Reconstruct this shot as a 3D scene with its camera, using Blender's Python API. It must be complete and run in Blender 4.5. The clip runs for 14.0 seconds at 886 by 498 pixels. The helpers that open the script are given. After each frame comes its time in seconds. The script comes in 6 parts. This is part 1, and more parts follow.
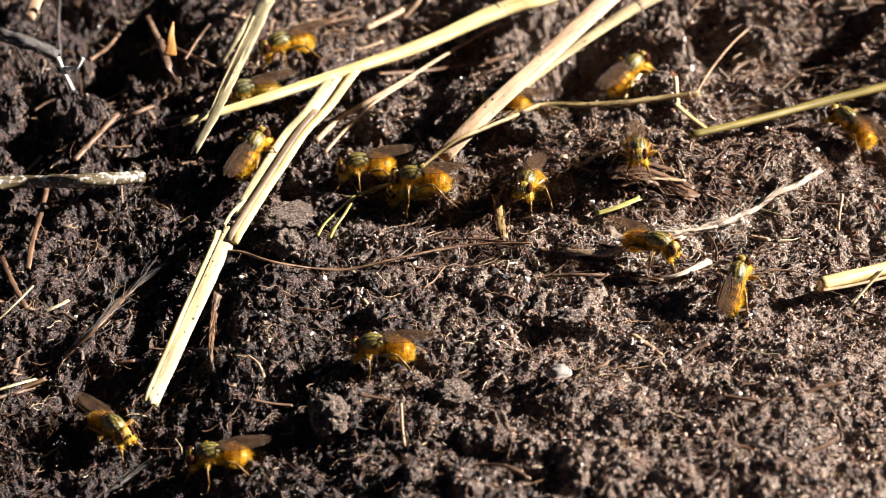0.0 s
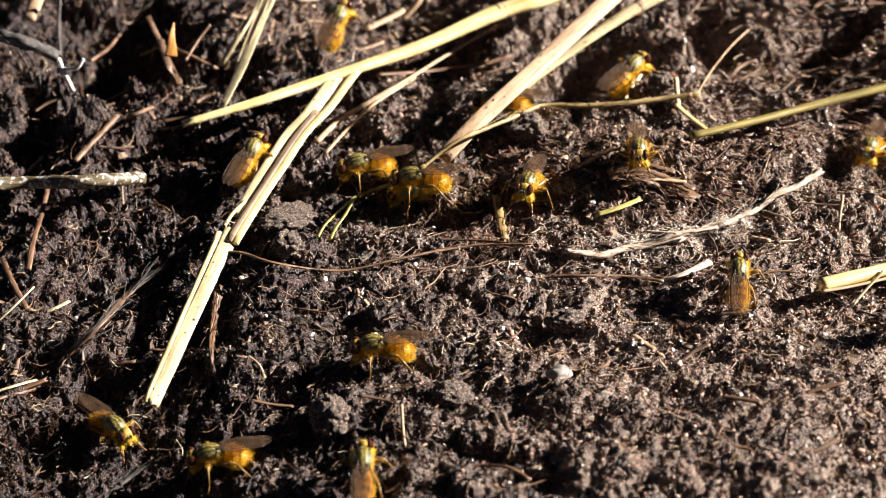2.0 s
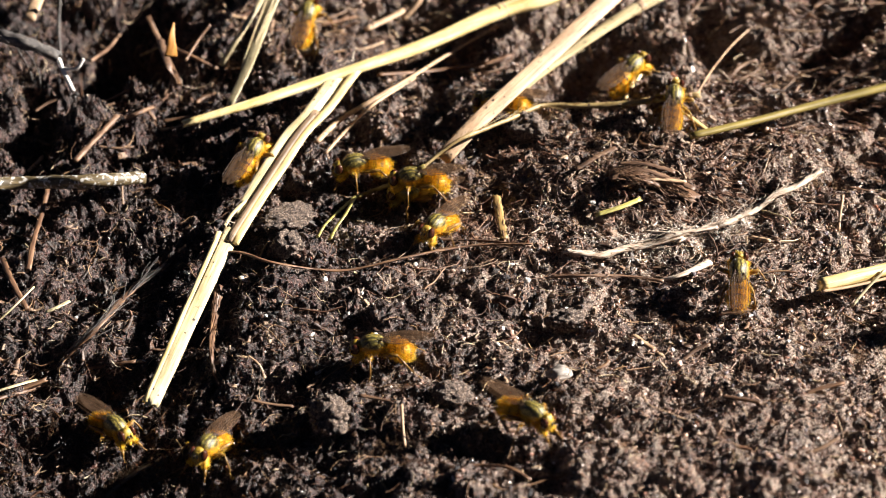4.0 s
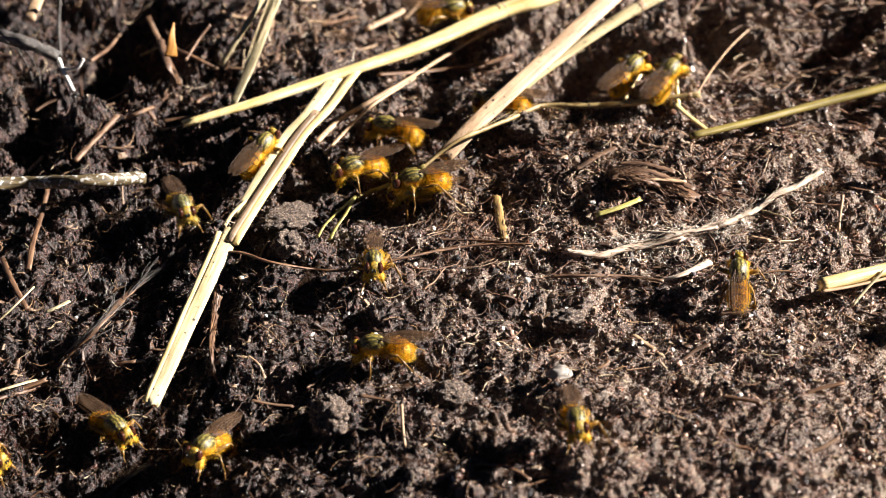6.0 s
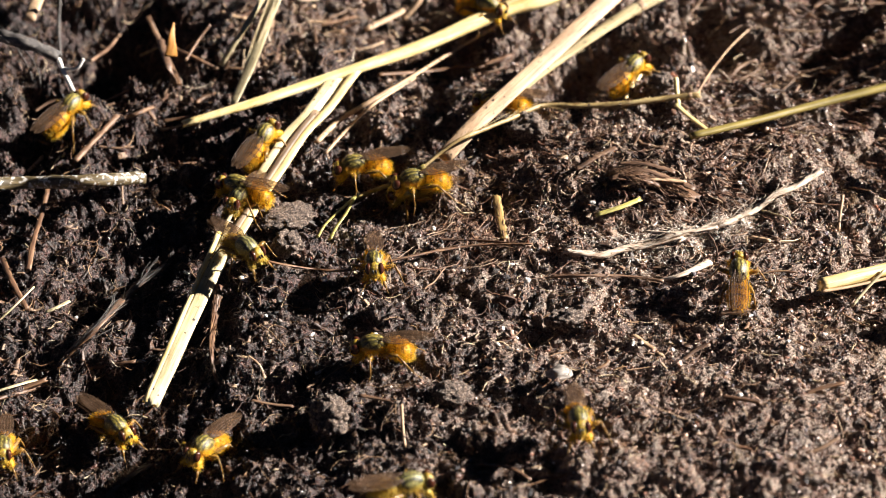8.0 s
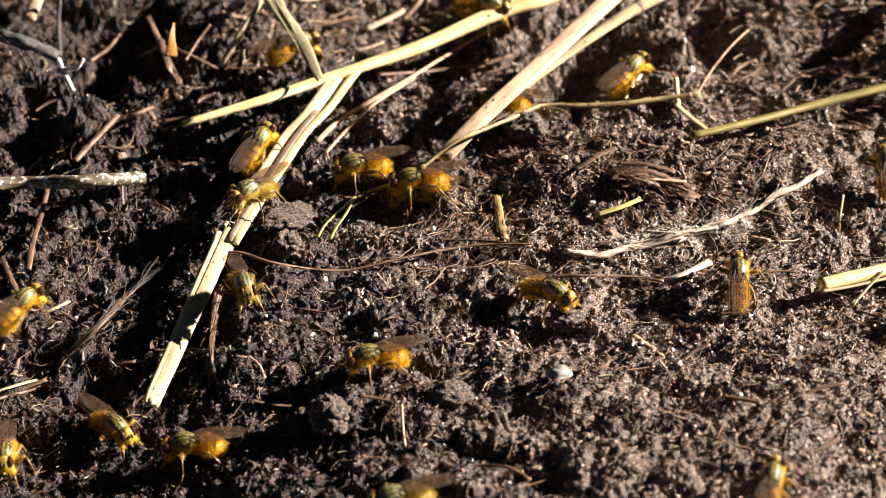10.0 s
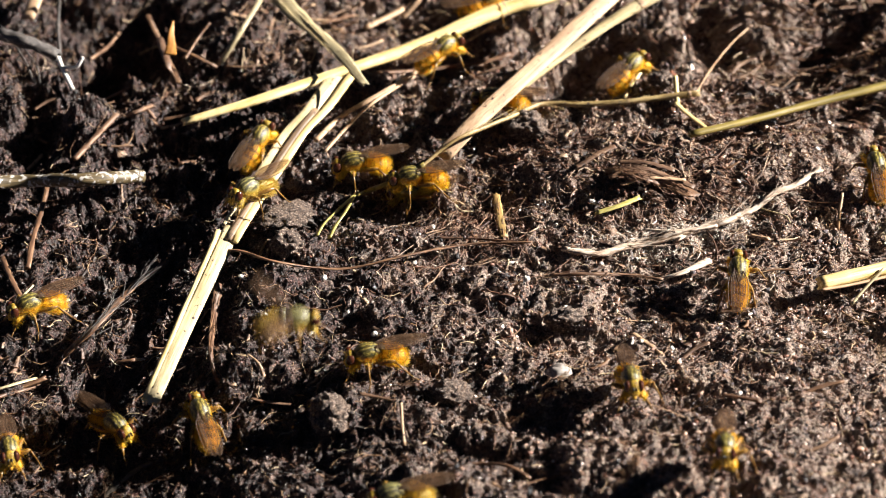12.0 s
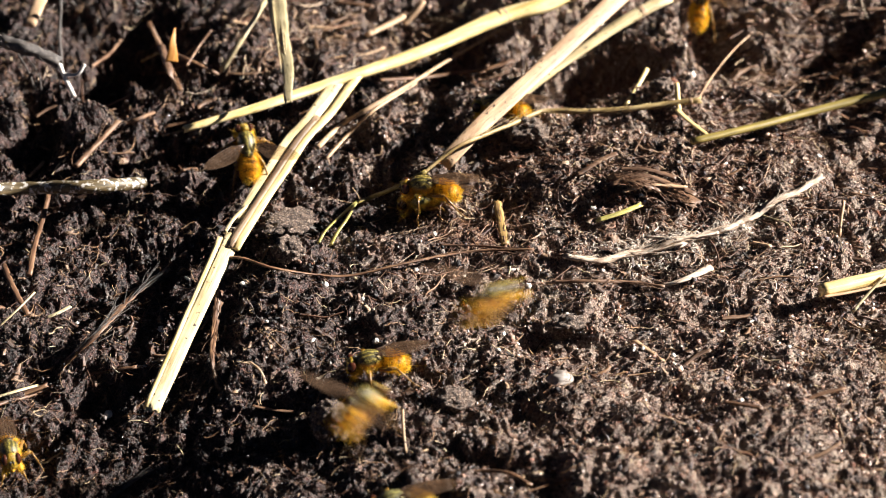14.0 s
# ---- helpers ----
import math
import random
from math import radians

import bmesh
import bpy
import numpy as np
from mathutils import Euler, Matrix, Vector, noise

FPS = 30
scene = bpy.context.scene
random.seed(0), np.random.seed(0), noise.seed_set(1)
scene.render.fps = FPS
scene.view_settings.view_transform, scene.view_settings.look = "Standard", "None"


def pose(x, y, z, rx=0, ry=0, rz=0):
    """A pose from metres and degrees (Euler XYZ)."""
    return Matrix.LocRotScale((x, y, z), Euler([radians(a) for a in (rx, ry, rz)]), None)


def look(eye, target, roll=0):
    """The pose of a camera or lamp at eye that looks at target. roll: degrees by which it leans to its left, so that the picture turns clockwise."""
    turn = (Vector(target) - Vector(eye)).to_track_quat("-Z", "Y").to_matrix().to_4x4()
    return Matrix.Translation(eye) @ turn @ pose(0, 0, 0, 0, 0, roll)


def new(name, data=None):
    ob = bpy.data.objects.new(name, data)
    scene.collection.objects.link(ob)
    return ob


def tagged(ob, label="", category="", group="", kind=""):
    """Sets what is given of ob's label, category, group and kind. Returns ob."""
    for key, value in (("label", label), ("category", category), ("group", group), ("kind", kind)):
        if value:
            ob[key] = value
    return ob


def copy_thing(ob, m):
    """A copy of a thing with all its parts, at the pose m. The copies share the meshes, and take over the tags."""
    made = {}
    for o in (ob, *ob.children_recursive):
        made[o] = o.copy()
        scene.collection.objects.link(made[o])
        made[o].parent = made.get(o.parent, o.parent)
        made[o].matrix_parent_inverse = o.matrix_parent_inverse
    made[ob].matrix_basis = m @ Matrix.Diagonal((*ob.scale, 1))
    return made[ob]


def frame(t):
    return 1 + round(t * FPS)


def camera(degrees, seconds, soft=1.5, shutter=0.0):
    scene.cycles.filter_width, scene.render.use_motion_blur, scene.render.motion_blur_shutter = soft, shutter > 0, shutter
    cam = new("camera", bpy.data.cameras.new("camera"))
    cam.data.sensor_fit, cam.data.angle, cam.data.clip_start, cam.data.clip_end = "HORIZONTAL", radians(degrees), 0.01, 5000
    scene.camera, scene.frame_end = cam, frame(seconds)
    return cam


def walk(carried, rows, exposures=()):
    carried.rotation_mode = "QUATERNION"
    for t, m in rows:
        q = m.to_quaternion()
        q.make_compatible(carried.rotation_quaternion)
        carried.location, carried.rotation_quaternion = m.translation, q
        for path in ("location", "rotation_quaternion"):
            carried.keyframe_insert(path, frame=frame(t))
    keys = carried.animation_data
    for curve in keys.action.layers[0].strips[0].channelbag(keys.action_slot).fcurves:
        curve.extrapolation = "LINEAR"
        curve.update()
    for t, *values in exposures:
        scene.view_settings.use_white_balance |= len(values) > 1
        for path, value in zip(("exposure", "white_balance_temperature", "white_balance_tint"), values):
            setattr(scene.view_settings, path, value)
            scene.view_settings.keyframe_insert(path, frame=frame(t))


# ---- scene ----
# ---------------------------------------------------------------- camera
PITCH, REACH = 38.0, 0.409
cam = camera(16.0, 14.0, soft=0.7, shutter=0.5)
cam.data.dof.use_dof = True
cam.data.dof.focus_distance = 0.402
cam.data.dof.aperture_fstop = 33.0
BASE = look((0, -REACH * math.cos(radians(PITCH)), REACH * math.sin(radians(PITCH))), (0, 0, 0))
STEP = 0.01027
SWAY = ((0, -1, -1.5), (0.5, -1, -1.5), (1, -0.4, -0.6), (1.5, 0, 0), (10.5, 0, 0), (11, -0.3, -0.8), (11.5, -0.7, -1.5),
        (12, -1, -2.9), (12.5, -1.6, -4.7), (13, 0, 2.2), (13.5, 1.2, 9.3), (14, 1.6, 9.7))
walk(cam, [(t, BASE @ pose(0, 0, 0, dy * STEP, dx * STEP, 0)) for t, dx, dy in SWAY])

# ---------------------------------------------------------------- light
SUN = Vector((0.87, 0.16, 0.46)).normalized()
world = bpy.data.worlds.new("sky")
scene.world = world
world.use_nodes = True
wn = world.node_tree
sky = wn.nodes.new("ShaderNodeTexSky")
sky.sky_type = "NISHITA"
sky.sun_disc = False
sky.sun_elevation = math.asin(SUN.z)
sky.altitude, sky.air_density, sky.dust_density = 6000, 0.22, 0.05
sky.sun_rotation = math.atan2(SUN.x, SUN.y)
wn.nodes["Background"].inputs[1].default_value = 0.019
wn.links.new(sky.outputs[0], wn.nodes["Background"].inputs[0])
lamp = bpy.data.lights.new("sun", "SUN")
lamp.energy, lamp.angle, lamp.color = 5.0, radians(0.5), (1.0, 0.955, 0.90)
sun = new("sun", lamp)
sun.matrix_world = look(SUN * 2, (0, 0, 0))
scene.view_settings.exposure = 1.74

# ---------------------------------------------------------------- materials
MM = 0.001


def material(name, build):
    m = bpy.data.materials.new(name)
    m.use_nodes = True
    nt = m.node_tree
    build(nt, nt.nodes["Principled BSDF"])
    return m


def node(nt, kind, **values):
    n = nt.nodes.new(kind)
    for key, v in values.items():
        n.inputs[key.replace("_", " ")].default_value = v
    return n


def coords(nt, stretch=(1, 1, 1)):
    tc = nt.nodes.new("ShaderNodeTexCoord")
    mp = node(nt, "ShaderNodeMapping", Scale=stretch)
    nt.links.new(tc.outputs["Object"], mp.inputs[0])
    return mp.outputs[0]


def grain(nt, co, size_mm, detail=4.0, rough=0.6):
    n = node(nt, "ShaderNodeTexNoise", Scale=1000.0 / size_mm, Detail=detail, Roughness=rough)
    nt.links.new(co, n.inputs["Vector"])
    return n.outputs[0]


def ramp(nt, fac, stops, between="LINEAR"):
    r = nt.nodes.new("ShaderNodeValToRGB")
    r.color_ramp.interpolation = between
    el = r.color_ramp.elements
    while len(el) < len(stops):
        el.new(0.5)
    for e, (p, c) in zip(el, stops):
        e.position, e.color = p, (*c, 1)
    nt.links.new(fac, r.inputs[0])
    return r.outputs[0]


def mixed(nt, fac, a, b, mode="MIX"):
    m = nt.nodes.new("ShaderNodeMix")
    m.data_type, m.blend_type = "RGBA", mode
    for sock, v in ((m.inputs[0], fac), (m.inputs[6], a), (m.inputs[7], b)):
        if isinstance(v, bpy.types.NodeSocket):
            nt.links.new(v, sock)
        elif isinstance(v, tuple):
            sock.default_value = (*v, 1)
        else:
            sock.default_value = v
    return m.outputs[2]


def relief(nt, bsdf, height, strength, mm):
    b = node(nt, "ShaderNodeBump", Strength=strength, Distance=mm * MM)
    nt.links.new(height, b.inputs["Height"])
    nt.links.new(b.outputs[0], bsdf.inputs["Normal"])


def grey(v):
    return (v, v, v)


def dry_and_lit(nt, co):
    """0 where the dung is moist and dark, 1 where it has dried to a pale crust; the crust grows towards one side. The
    slant also paints shade into the left.
    """
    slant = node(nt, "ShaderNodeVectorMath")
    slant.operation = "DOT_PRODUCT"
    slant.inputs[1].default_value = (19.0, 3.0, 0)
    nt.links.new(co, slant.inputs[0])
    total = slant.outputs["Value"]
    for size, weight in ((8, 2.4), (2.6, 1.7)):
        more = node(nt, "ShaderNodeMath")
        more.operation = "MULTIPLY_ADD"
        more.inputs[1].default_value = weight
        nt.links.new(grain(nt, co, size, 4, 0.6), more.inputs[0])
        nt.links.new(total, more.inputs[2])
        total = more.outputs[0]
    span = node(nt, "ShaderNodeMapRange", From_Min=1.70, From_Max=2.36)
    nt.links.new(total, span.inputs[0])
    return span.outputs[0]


def flecked(nt, co, tone, size, low, high, fleck, share=None):
    """Pale specks over the tone: light grains, and tiny highlights painted into the colour."""
    mask = ramp(nt, grain(nt, co, size, 3, 0.6), ((low, grey(0.0)), (high, grey(0.85))))
    if share:
        mask = mixed(nt, 1.0, mask, share, "MULTIPLY")
    return mixed(nt, mask, tone, fleck)


def soil_nodes(nt, p):
    co = coords(nt)
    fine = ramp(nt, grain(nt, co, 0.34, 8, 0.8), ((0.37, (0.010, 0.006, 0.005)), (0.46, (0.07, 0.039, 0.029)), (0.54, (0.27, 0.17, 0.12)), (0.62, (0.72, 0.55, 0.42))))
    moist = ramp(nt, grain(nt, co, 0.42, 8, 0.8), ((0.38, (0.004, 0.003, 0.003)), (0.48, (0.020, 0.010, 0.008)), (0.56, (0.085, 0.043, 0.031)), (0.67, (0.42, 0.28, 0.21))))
    # besides the drying, this carries the shade painted on the left side
    dry = dry_and_lit(nt, co)
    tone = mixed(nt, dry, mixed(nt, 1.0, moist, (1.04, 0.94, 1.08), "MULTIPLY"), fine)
    rusty = ramp(nt, grain(nt, co, 1.5, 5, 0.7), ((0.50, grey(0.0)), (0.64, grey(0.8))))
    tone = mixed(nt, rusty, tone, mixed(nt, 1.0, tone, (1.2, 0.78, 0.60), "MULTIPLY"))
    inky = ramp(nt, grain(nt, co, 4.5, 5, 0.65), ((0.50, grey(0.0)), (0.62, grey(0.75))))
    tone = mixed(nt, inky, tone, mixed(nt, 1.0, tone, (0.26, 0.24, 0.31), "MULTIPLY"))
    # fewer pale flecks where it is moist and shade is painted in
    tone = flecked(nt, co, tone, 0.22, 0.55, 0.63, (0.48, 0.36, 0.30), ramp(nt, dry, ((0.0, grey(0.5)), (1.0, grey(1.0)))))
    crust = mixed(nt, 1.0, dry, ramp(nt, grain(nt, co, 2.4, 6, 0.7), ((0.46, grey(0.0)), (0.62, grey(0.9)))), "MULTIPLY")
    tone = mixed(nt, crust, tone, ramp(nt, grain(nt, co, 0.3, 6, 0.75), ((0.36, (0.06, 0.042, 0.032)), (0.5, (0.40, 0.30, 0.225)), (0.62, (0.74, 0.60, 0.48)))))
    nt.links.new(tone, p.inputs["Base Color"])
    gloss = ramp(nt, grain(nt, co, 0.9, 4, 0.65), ((0.40, grey(0.12)), (0.50, grey(0.7))))
    nt.links.new(mixed(nt, dry, gloss, grey(0.75)), p.inputs["Roughness"])
    p.inputs["Specular IOR Level"].default_value = 0.65
    relief(nt, p, grain(nt, co, 0.26, 7, 0.8), 1.0, 0.6)


def crumb_nodes(nt, p):
    co = coords(nt)
    g = nt.nodes.new("ShaderNodeNewGeometry")
    tone = ramp(nt, g.outputs["Random Per Island"], ((0.0, (0.010, 0.008, 0.008)), (0.20, (0.042, 0.022, 0.015)), (0.42, (0.105, 0.058, 0.038)), (0.58, (0.080, 0.066, 0.066)),
                                                      (0.66, (0.18, 0.115, 0.078)), (0.80, (0.12, 0.052, 0.030)), (0.86, (0.33, 0.23, 0.16)), (0.965, (0.66, 0.58, 0.49))), "CONSTANT")
    spots = ramp(nt, grain(nt, co, 0.25, 4, 0.7), ((0.36, grey(0.15)), (0.64, grey(1.9))))
    # crumbs: dark where moist, and darker still to paint the left side's shade
    dry_lit_gain = ramp(nt, dry_and_lit(nt, co), ((0.0, grey(0.27)), (1.0, grey(1.8))))
    spots = mixed(nt, 1.0, mixed(nt, 1.0, spots, dry_lit_gain, "MULTIPLY"), (1.02, 0.975, 1.02), "MULTIPLY")
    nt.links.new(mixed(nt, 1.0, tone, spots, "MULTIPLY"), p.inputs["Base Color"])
    nt.links.new(ramp(nt, grain(nt, co, 1.4, 2), ((0.46, grey(0.18)), (0.54, grey(0.75)))), p.inputs["Roughness"])
    p.inputs["Specular IOR Level"].default_value = 0.6
    relief(nt, p, grain(nt, co, 0.25, 5, 0.7), 0.9, 0.15)


def fibre_nodes(nt, p):
    g = nt.nodes.new("ShaderNodeNewGeometry")
    tone = ramp(nt, g.outputs["Random Per Island"], ((0.0, (0.03, 0.014, 0.008)), (0.5, (0.11, 0.05, 0.026)), (0.8, (0.28, 0.16, 0.08)), (0.96, (0.55, 0.42, 0.26))))
    nt.links.new(tone, p.inputs["Base Color"])
    p.inputs["Roughness"].default_value = 0.55


def plant(name, dark, mid, pale, rough=0.5, spots=0.0, spot_tone=(0.05, 0.03, 0.02)):
    """Dry plant matter, its grain running along the local x axis."""
    def build(nt, p):
        co = coords(nt, (0.05, 1, 1))
        tone = ramp(nt, grain(nt, co, 0.5, 4, 0.65), ((0.3, dark), (0.5, mid), (0.72, pale)))
        lines = ramp(nt, grain(nt, coords(nt, (0.02, 1, 1)), 0.22, 3, 0.6), ((0.56, grey(0.0)), (0.68, grey(0.75))))
        tone = mixed(nt, lines, tone, tuple(c * 0.55 for c in dark))
        co2 = coords(nt)
        blot = ramp(nt, grain(nt, co2, 5.0, 4, 0.6), ((0.35, grey(0.72)), (0.62, grey(1.08))))
        tone = mixed(nt, 1.0, tone, blot, "MULTIPLY")
        if spots:
            fleck = ramp(nt, grain(nt, co2, 0.8, 3, 0.6), ((0.66 - spots, grey(0.0)), (0.72 - spots, grey(1.0))))
            tone = mixed(nt, fleck, tone, spot_tone)
        nt.links.new(tone, p.inputs["Base Color"])
        p.inputs["Roughness"].default_value = rough
        relief(nt, p, grain(nt, co, 0.3, 3, 0.6), 0.5, 0.08)
    return material(name, build)


SOIL = material("moist_soil", soil_nodes)
CRUMB = material("soil_crumb", crumb_nodes)
FIBRE = material("plant_fibre", fibre_nodes)


def shred_nodes(nt, p):
    g = nt.nodes.new("ShaderNodeNewGeometry")
    tone = ramp(nt, g.outputs["Random Per Island"], ((0.0, (0.08, 0.034, 0.019)), (0.45, (0.20, 0.10, 0.056)), (0.8, (0.38, 0.245, 0.15)), (1.0, (0.66, 0.54, 0.41))))
    nt.links.new(tone, p.inputs["Base Color"])
    p.inputs["Roughness"].default_value = 0.6


SHRED = material("pale_shreds", shred_nodes)


def mat_nodes(nt, p):
    g = nt.nodes.new("ShaderNodeNewGeometry")
    tone = ramp(nt, g.outputs["Random Per Island"], ((0.0, (0.018, 0.011, 0.009)), (0.45, (0.074, 0.038, 0.029)), (0.75, (0.18, 0.10, 0.073)), (1.0, (0.44, 0.31, 0.235))))
    # the hairs get the same painted shade on the left, on top of moisture
    dry_lit_gain = ramp(nt, dry_and_lit(nt, coords(nt)), ((0.0, grey(0.42)), (1.0, grey(1.5))))
    nt.links.new(mixed(nt, 1.0, tone, dry_lit_gain, "MULTIPLY"), p.inputs["Base Color"])
    p.inputs["Roughness"].default_value = 0.35


MAT = material("matted_dung_hair", mat_nodes)


def barky_nodes(nt, p):
    g = nt.nodes.new("ShaderNodeNewGeometry")
    nt.links.new(ramp(nt, g.outputs["Random Per Island"], ((0.0, (0.04, 0.017, 0.011)), (0.5, (0.13, 0.060, 0.035)), (0.8, (0.26, 0.14, 0.085)), (1.0, (0.52, 0.38, 0.26)))), p.inputs["Base Color"])
    p.inputs["Roughness"].default_value = 0.5


BARKY = material("torn_bark_fibre", barky_nodes)


def flake_nodes(nt, p):
    co = coords(nt)
    g = nt.nodes.new("ShaderNodeNewGeometry")
    tone = ramp(nt, g.outputs["Random Per Island"], ((0.0, (0.022, 0.013, 0.009)), (0.45, (0.07, 0.036, 0.022)), (0.8, (0.16, 0.085, 0.05)), (1.0, (0.40, 0.27, 0.17))))
    spots = ramp(nt, grain(nt, co, 0.3, 4, 0.7), ((0.32, grey(0.3)), (0.68, grey(1.5))))
    nt.links.new(mixed(nt, 1.0, tone, spots, "MULTIPLY"), p.inputs["Base Color"])
    p.inputs["Roughness"].default_value = 0.45
    relief(nt, p, grain(nt, co, 0.22, 4, 0.7), 0.9, 0.15)


def fuzz_nodes(nt, p):
    g = nt.nodes.new("ShaderNodeNewGeometry")
    nt.links.new(ramp(nt, g.outputs["Random Per Island"], ((0.0, (0.30, 0.21, 0.15)), (0.5, (0.58, 0.48, 0.39)), (1.0, (0.80, 0.74, 0.67)))), p.inputs["Base Color"])
    p.inputs["Roughness"].default_value = 0.6


FUZZ = material("root_fuzz", fuzz_nodes)
FLAKE = material("bark_flake", flake_nodes)
STRAW_YELLOW = plant("yellow_straw", (0.62, 0.42, 0.13), (0.82, 0.62, 0.27), (0.9, 0.76, 0.44), 0.42)
STRAW_CREAM = plant("cream_straw", (0.42, 0.30, 0.13), (0.62, 0.50, 0.28), (0.74, 0.62, 0.40), 0.5, 0.035)
STRAW_TAN = plant("tan_straw", (0.34, 0.20, 0.11), (0.52, 0.34, 0.20), (0.64, 0.45, 0.29), 0.55, 0.03)
STRAW_STAIN = plant("stained_straw", (0.12, 0.07, 0.04), (0.24, 0.155, 0.09), (0.42, 0.30, 0.19), 0.55, 0.04)
STRAW_OCHRE = plant("ochre_stem", (0.10, 0.05, 0.02), (0.34, 0.21, 0.07), (0.56, 0.38, 0.14), 0.5, 0.03)
STRAW_OLIVE = plant("olive_stalk", (0.12, 0.09, 0.02), (0.23, 0.17, 0.04), (0.38, 0.29, 0.09), 0.45)
STRAW_BROWN = plant("brown_strip", (0.06, 0.03, 0.018), (0.15, 0.075, 0.04), (0.32, 0.18, 0.09), 0.5)
STRAW_GREY = plant("grey_twig", (0.035, 0.03, 0.027), (0.085, 0.072, 0.065), (0.2, 0.17, 0.145), 0.7)
STRAW_PALE = plant("pale_blade", (0.30, 0.24, 0.13), (0.48, 0.39, 0.22), (0.62, 0.53, 0.34), 0.5, 0.02)
ROOT_PALE = plant("bleached_root", (0.22, 0.13, 0.08), (0.55, 0.42, 0.31), (0.78, 0.70, 0.60), 0.7, 0.03)
BLADE_GREEN = plant("yellow_green_blade", (0.34, 0.27, 0.06), (0.58, 0.50, 0.14), (0.74, 0.67, 0.32), 0.4)
LEAF_ORANGE = plant("orange_leaf", (0.30, 0.12, 0.02), (0.50, 0.22, 0.05), (0.62, 0.32, 0.10), 0.45)
MOULD = plant("mouldy_stem", (0.05, 0.034, 0.016), (0.12, 0.085, 0.04), (0.24, 0.17, 0.08), 0.5, 0.13, (0.58, 0.54, 0.49))


def stone_nodes(nt, p):
    co = coords(nt)
    nt.links.new(ramp(nt, grain(nt, co, 0.8, 5, 0.7), ((0.25, (0.38, 0.32, 0.27)), (0.5, (0.66, 0.61, 0.55)), (0.7, (0.8, 0.77, 0.72)))), p.inputs["Base Color"])
    p.inputs["Roughness"].default_value = 0.6
    relief(nt, p, grain(nt, co, 0.4, 4, 0.7), 0.6, 0.1)


STONE = material("white_grit", stone_nodes)
PEBBLE_GREY = plant("dirty_pebble", (0.16, 0.12, 0.09), (0.36, 0.31, 0.27), (0.55, 0.50, 0.45), 0.7, 0.05, (0.1, 0.07, 0.05))


def clod_nodes(nt, p):
    co = coords(nt)
    tone = ramp(nt, grain(nt, co, 0.5, 7, 0.75), ((0.32, (0.016, 0.011, 0.009)), (0.47, (0.08, 0.051, 0.037)), (0.58, (0.2, 0.13, 0.09)), (0.7, (0.42, 0.29, 0.2))))
    nt.links.new(flecked(nt, co, tone, 0.24, 0.55, 0.64, (0.48, 0.37, 0.29)), p.inputs["Base Color"])
    p.inputs["Roughness"].default_value = 0.7
    relief(nt, p, grain(nt, co, 0.26, 7, 0.8), 1.0, 0.45)


CLOD = material("soil_clod", clod_nodes)
BARK = plant("reddish_bark", (0.05, 0.024, 0.014), (0.15, 0.078, 0.043), (0.34, 0.205, 0.12), 0.55)
STALK_TAN = plant("tan_stalk", (0.15, 0.09, 0.032), (0.31, 0.21, 0.08), (0.52, 0.39, 0.18), 0.5, 0.03)


def coat(name, base, mid, pale, stripe=None, bands=None, gloss=0.5, flank=(0.42, 0.20, 0.012)):
    """The fly's cuticle: dusted gold, with dark stripes along it or bands across it."""
    def build(nt, p):
        co = coords(nt)
        tone = ramp(nt, grain(nt, co, 0.18 if stripe else 0.35, 4, 0.65), ((0.32, base), (0.5, mid), (0.7, pale)))
        if stripe or bands:
            w = node(nt, "ShaderNodeTexWave", Scale=(600.0 if stripe else 300.0), Distortion=(5.0 if stripe else 1.6), Detail=3.0, Detail_Scale=(1.8 if stripe else 1.2))
            w.bands_direction = "Y" if stripe else "X"
            nt.links.new(co, w.inputs["Vector"])
            mask = ramp(nt, w.outputs[1], ((0.22, grey(0.0)), (0.75, grey(0.82))) if stripe else ((0.55, grey(0.0)), (0.8, grey(1.0))))
            if stripe:
                part_xyz = nt.nodes.new("ShaderNodeSeparateXYZ")
                nt.links.new(co, part_xyz.inputs[0])
                high = node(nt, "ShaderNodeMapRange", From_Min=0.0027, From_Max=0.0031)
                nt.links.new(part_xyz.outputs[2], high.inputs[0])
                both = node(nt, "ShaderNodeMath")
                both.operation = "MULTIPLY"
                nt.links.new(mask, both.inputs[0])
                nt.links.new(high.outputs[0], both.inputs[1])
                mask = both.outputs[0]
            if stripe:
                tone = mixed(nt, high.outputs[0], flank, tone)
            tone = mixed(nt, mask, tone, stripe or bands)
        nt.links.new(tone, p.inputs["Base Color"])
        p.inputs["Roughness"].default_value = gloss
        p.inputs["Subsurface Weight"].default_value = 0.15
        p.inputs["Subsurface Radius"].default_value = (0.0006, 0.0003, 0.0001)
        relief(nt, p, grain(nt, co, 0.16, 3, 0.6), 0.9, 0.07)
    return material(name, build)


